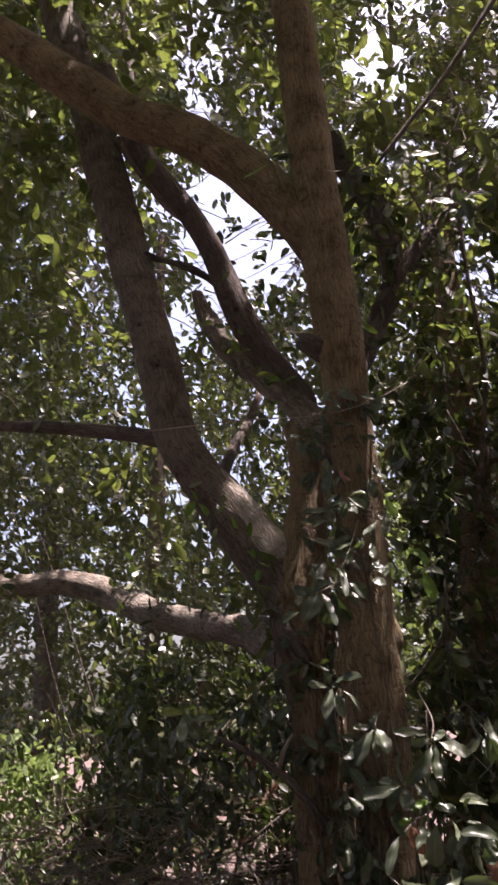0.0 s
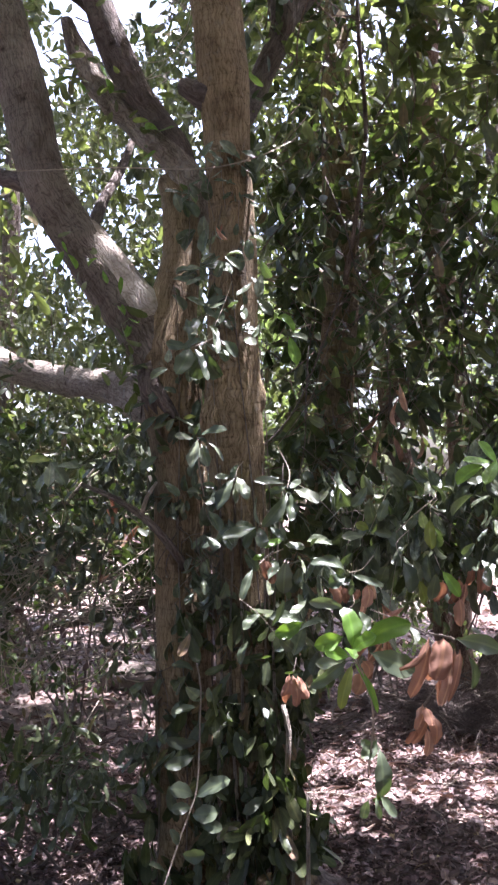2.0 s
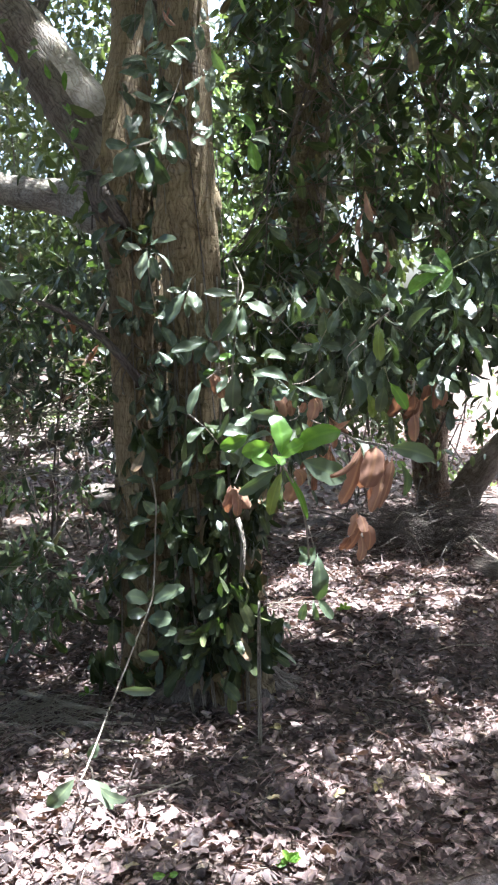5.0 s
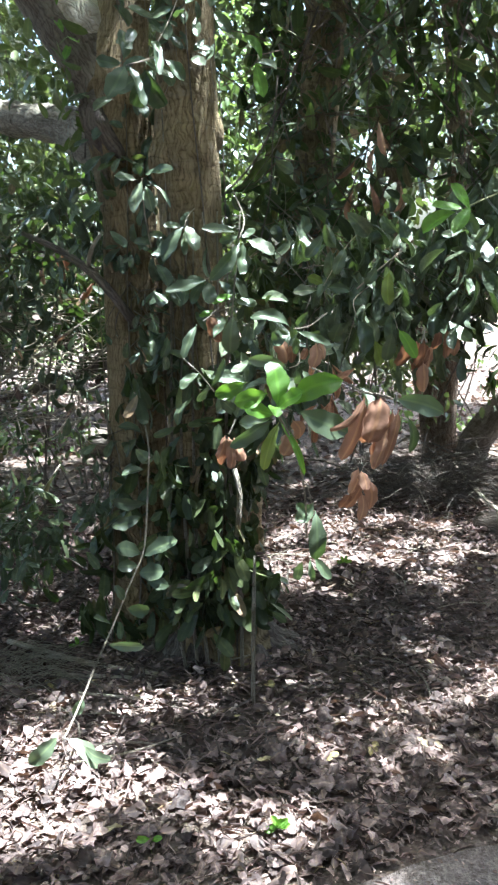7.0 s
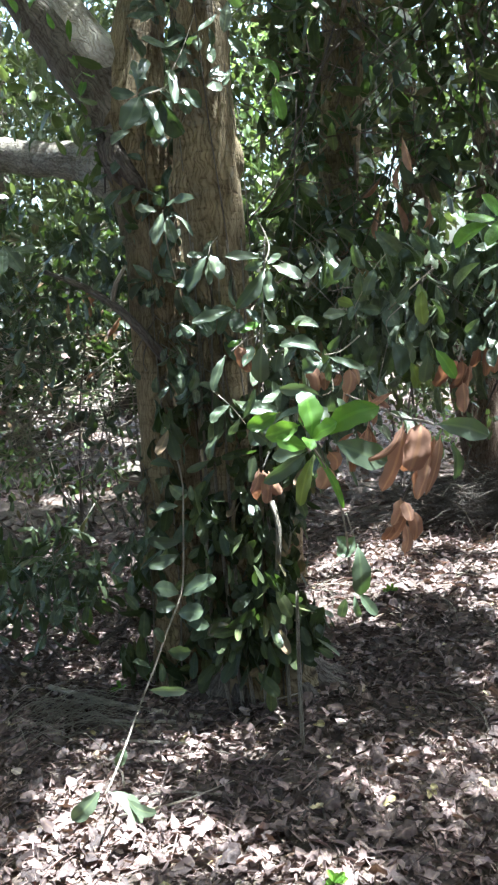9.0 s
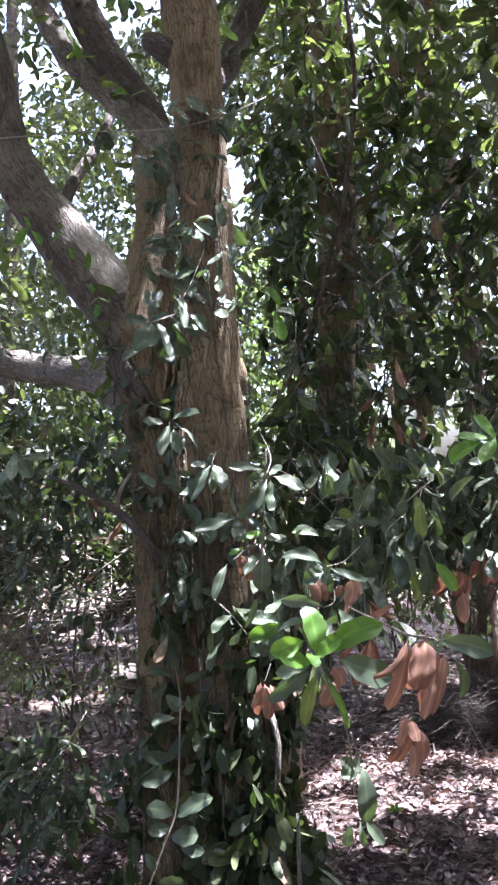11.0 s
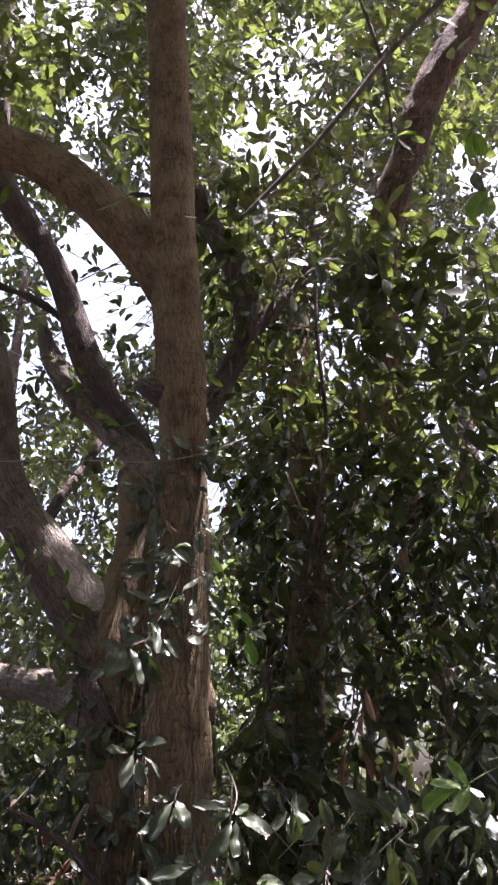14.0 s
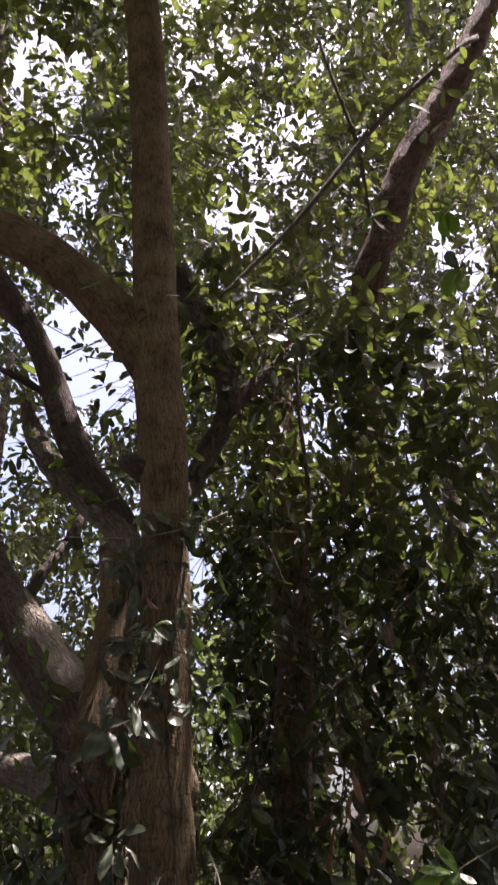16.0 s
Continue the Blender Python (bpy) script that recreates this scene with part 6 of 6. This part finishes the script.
vine([(1.04, 4.25, 4.6), (1.02, 4.22, 4.1), (1.03, 4.22, 3.57), (0.95, 4.22, 3.1), (0.89, 4.22, 2.8)], BARK_RED, "bare brown vine hanging straight down", 0.011)
vine([(0.598, 3.900, 1.980), (0.748, 3.800, 1.826), (0.869, 3.700, 1.668)], BARK_GREY, "thin pale vine slanting through the leaves", 0.003)
vine([(0.770, 3.900, 1.931), (0.827, 3.800, 1.802), (0.880, 3.700, 1.646)], BARK_GREY, "thin pale vine slanting through the leaves", 0.003)
vine([(0.876, 3.300, 1.604), (0.951, 3.300, 1.668), (1.034, 3.300, 1.730)], STEM_PALE, "thin pale twig crossing the leaves", 0.003)
vine([(-0.629, 3.700, 3.210), (-0.172, 3.650, 3.196), (0.182, 3.580, 3.155), (0.414, 3.600, 3.205), (0.587, 3.700, 3.316)], STEM_PALE, "thin bare twig crossing both stems", 0.003)
vine([(-0.729, 4.200, 4.476), (-0.539, 4.200, 4.366), (-0.400, 4.300, 4.320)], BARK_DARK, "thin dark branch across the sky gap", 0.012)
vine([(1.386, 4.200, 7.181), (1.432, 4.100, 6.554), (1.523, 4.100, 5.999), (1.559, 4.200, 5.493)], BARK_DARK, "thin dark hanging branch among the leaves", 0.012)
vine([(0.438, 3.550, 0.643), (0.454, 3.560, 0.802), (0.435, 3.580, 0.912)], BARK_GREY, "bare vine stem climbing the trunk base", 0.012)
vine([(-0.125, 3.900, 2.135), (-0.112, 3.900, 2.307), (-0.118, 3.900, 2.551)], BARK_DARK, "thin dark twig before the side limb", 0.004)
for i in range(90):
    x, y, z = rng.uniform(0.6, 2.3), rng.uniform(3.95, 4.5), rng.uniform(2.0, 5.6)
    l = rng.uniform(0.4, 1.1)
    a = rng.normal(0, 0.6)
    vine([(x, y, z), (x + a * l * 0.3 + rng.normal(0, 0.07), y - 0.03, z - l * 0.35), (x + a * l * 0.6 + rng.normal(0, 0.07), y, z - l * 0.7), (x + a * l, y, z - l)], (BARK_RED, BARK_GREY, BARK_DARK, BARK_RED)[i % 4], "thin bare vine tangled among the leaves", rng.uniform(0.0018, 0.005))
for i in range(30):
    x, y, z = rng.uniform(-1.3, 0.1), rng.uniform(4.3, 5.2), rng.uniform(0.8, 2.0)
    a, l = rng.uniform(-1, 1), rng.uniform(0.3, 0.8)
    vine([(x, y, z), (x + l * 0.5 * math.cos(a), y + 0.05, z + l * 0.5 * math.sin(a) + 0.04), (x + l * math.cos(a), y, z + l * math.sin(a))], (STEM_PALE, BARK_GREY)[i % 2], "thin bare twig in the shrub", rng.uniform(0.003, 0.006))

# ---- roots, ground wood ----
for i, (a, l, r) in enumerate(((195, 0.22, 0.06), (228, 0.18, 0.055), (255, 0.14, 0.06), (283, 0.14, 0.055), (312, 0.2, 0.06), (340, 0.26, 0.065), (8, 0.25, 0.05))):
    c, s = math.cos(radians(a)), math.sin(radians(a))
    limb("root", [(0.33 + 0.10 * c, 3.86 + 0.10 * s, 0.22, r * 0.8), (0.33 + 0.24 * c, 3.86 + 0.2 * s, 0.08, r), (0.33 + (0.2 + l * 0.6) * c, 3.86 + (0.15 + l * 0.5) * s, 0.03, r * 0.8), (0.33 + (0.25 + l) * c, 3.86 + (0.2 + l) * s, -0.05, r * 0.4)], BARK_DARK, tree, sides=14, step=0.03, rough=0.3, lumps=0.25, seed=40 + i)
limb("burl", [(0.24, 3.76, 1.98, 0.03), (0.2, 3.73, 2.05, 0.045), (0.2, 3.71, 2.12, 0.05), (0.225, 3.72, 2.2, 0.04), (0.26, 3.74, 2.28, 0.02)], BARK, tree, "knotty broken branch collar", sides=16, step=0.012, rough=0.55, lumps=0.5, seed=50)
limb("burl", [(0.03, 3.9, 2.12, 0.05), (-0.03, 3.88, 2.2, 0.06), (-0.06, 3.89, 2.28, 0.065), (-0.03, 3.91, 2.36, 0.05), (0.02, 3.93, 2.44, 0.03)], BARK_DARK, tree, "gnarled collar where the side limb leaves", sides=20, step=0.012, rough=0.6, lumps=0.5, seed=53)
limb("burl", [(0.36, 3.74, 2.12, 0.04), (0.38, 3.75, 2.2, 0.05), (0.37, 3.75, 2.28, 0.04)], BARK, tree, "rounded scar on the trunk", sides=12, step=0.02, rough=0.2, lumps=0.2, seed=52)
limb("burl", [(0.24, 3.7, 3.52, 0.06), (0.18, 3.72, 3.56, 0.05), (0.12, 3.74, 3.6, 0.04)], BARK_DARK, tree, "short broken branch stub", sides=12, step=0.02, rough=0.3, lumps=0.2, seed=51)

pile = empty("brush_pile", (1.98, 6.45, 0.0), "low pile of dead grey twigs", "brush pile")
pieces = []
for i in range(520):
    x, y, z = rng.normal(1.98, 0.24), rng.normal(6.45, 0.22), abs(rng.normal(0.0, 0.13))
    a, l = rng.uniform(0, 6.28), rng.uniform(0.25, 0.7)
    e = rng.normal(0, 0.12)
    r = 0.0055 if i < 70 else 0.003
    line = [(x, y, z, r), (x + l * 0.5 * math.cos(a), y + l * 0.5 * math.sin(a), z + 0.06 + e * 0.5, r), (x + l * math.cos(a), y + l * math.sin(a), max(0.01, z + e), 0.6 * r)]
    if i < 70:
        limb("branch", line, (BARK_DARK, BARK_DARK, BARK_GREY)[i % 3], pile, sides=6, step=0.15)
    else:
        pieces.append(tube(line, 5, 0.2, origin=pile.location))
tagged(put("brushwood", mesh_of("brushwood", *joined(pieces)), BARK_DARK, pile), kind="stuff")
bough = empty("fallen_branch", (2.2, 6.3, 0.0), "pale bare fallen branch beside the brush pile", "branch")
limb("branch", [(2.245, 7.4, 0.16, 0.008), (2.23, 6.8, 0.13, 0.012), (2.225, 6.25, 0.08, 0.013), (2.25, 6.0, 0.04, 0.013), (2.29, 5.73, 0.02, 0.01)], STEM_PALE, bough, sides=8, step=0.06, rough=0.2)
for i in range(60):
    x, y = rng.uniform(-1.0, 1.9), rng.uniform(2.75, 5.5)
    a, l = rng.uniform(0, 3.14), rng.uniform(0.12, 0.5)
    h = ground_height(x, y) + 0.025
    t = empty("fallen_twig", (x, y, h), "thin dry twig lying on the leaf litter", "twig", group="fallen twigs")
    limb("twig", [(x, y, h, rng.uniform(0.003, 0.006)), (x + 0.5 * l * math.cos(a), y + 0.5 * l * math.sin(a), h + 0.01, 0.004), (x + l * math.cos(a + 0.2), y + l * math.sin(a + 0.2), h, 0.002)], (STEM_PALE, BARK_GREY, BARK_DARK)[i % 3], t, sides=5, step=0.06)
for pts, r in (([(-0.614, 3.982, 0.0), (-0.226, 3.733, 0.0), (0.091, 3.587, 0.0)], 0.012), ([(-0.327, 3.628, 0.0), (0.070, 3.557, 0.0)], 0.008), ([(-0.210, 3.453, 0.0), (0.102, 3.378, 0.0)], 0.006)):
    t = empty("fallen_stick", pts[0], "dry pale stick lying on the leaf litter", "stick", group="fallen sticks")
    limb("stick", [(*p[:2], p[2] + 0.045, r) for p in pts], STEM_PALE, t, sides=8, step=0.06, rough=0.15)
log = empty("fallen_log", (-0.6, 8.2, 0.0), "short dark fallen log lying among dead leaves", "log")
limb("log", [(-0.32, 7.95, 0.13, 0.12), (-0.34, 7.97, 0.13, 0.14), (-0.6, 8.2, 0.13, 0.145), (-0.85, 8.42, 0.12, 0.14), (-0.88, 8.44, 0.12, 0.11)], BARK_DARK, log, sides=16, step=0.04, rough=0.2, lumps=0.12, seed=60)
trunk_log = empty("fallen_log", (2.3, 5.3, 0.0), "weathered brown fallen log half sunk in dead leaves", "log")
limb("log", [(2.05, 5.66, 0.0, 0.03), (2.08, 5.62, 0.02, 0.08), (2.2, 5.42, 0.03, 0.1), (2.42, 5.24, 0.03, 0.105), (2.75, 5.08, 0.02, 0.1), (2.79, 5.06, 0.02, 0.05)], BARK_DARK, trunk_log, sides=16, step=0.04, rough=0.25, lumps=0.15, seed=61)
post = empty("stick", (-0.85, 8.15, 0.0), "thin dark dead stick standing upright behind the shrub", "stick")
limb("stick", [(-0.85, 8.15, -0.03, 0.014), (-0.84, 8.15, 0.4, 0.013), (-0.86, 8.16, 0.75, 0.009)], BARK_DARK, post, sides=8, step=0.06, rough=0.12)
tuft = empty("dry_grass", (-0.505, 3.703, 0.0), "flattened tuft of dry straw on the litter", "grass")
pieces = []
for i in range(140):
    x, y = tuft.location.x + rng.normal(0, 0.11), tuft.location.y + rng.normal(0, 0.09)
    a, l = rng.normal(0.1, 0.5), rng.uniform(0.08, 0.24)
    pieces.append(tube([(x, y, 0.03 + rng.uniform(0, 0.03), 0.0016), (x + l * 0.5 * math.cos(a), y + l * 0.5 * math.sin(a), 0.075, 0.0018), (x + l * math.cos(a), y + l * math.sin(a), 0.045, 0.001)], 4, 0.1, origin=tuft.location))
tagged(put("straw", mesh_of("straw", *joined(pieces)), STEM_PALE, tuft), kind="stuff")
for p, n in (((0.520, 2.559, 0.0), 6), ((0.145, 2.529, 0.0), 2), ((-0.284, 3.907, 0.0), 3), ((1.060, 4.889, 0.0), 4)):
    s = empty("seedling", p, "small green seedling in the leaf litter", "seedling", group="seedlings")
    limb("stem", [(*p, 0.002), (p[0], p[1], p[2] + 0.06, 0.0015)], STEM_GREEN, s, sides=5, step=0.03)
    for i in range(n):
        one_leaf(s, (p[0], p[1], p[2] + 0.045), 30 + 130 * i / max(1, n - 1), 0.045, 0.5, LEAF_FRESH)

# the dead leaves nearest the path, one by one, as pieces of the ground
for i in range(300):
    x = rng.uniform(-0.45, 1.5)
    y = path_edge(x) - 0.02 + 0.75 * rng.random()
    a = rng.uniform(0, 6.28)
    way = (math.cos(a), math.sin(a), rng.normal(0, 0.15))
    up = (rng.normal(0, 0.25), rng.normal(0, 0.25), 1.0)
    l = 0.07 * rng.uniform(0.6, 1.25)
    put("fallen_leaf", shape("litter", LITTER_ONE), LITTER_ONE, ground, m=Matrix.Translation((x, y, ground_height(x, y) + rng.uniform(0.025, 0.045))) @ basis(way, up).to_4x4() @ Matrix.Diagonal((l, l, l, 1)))
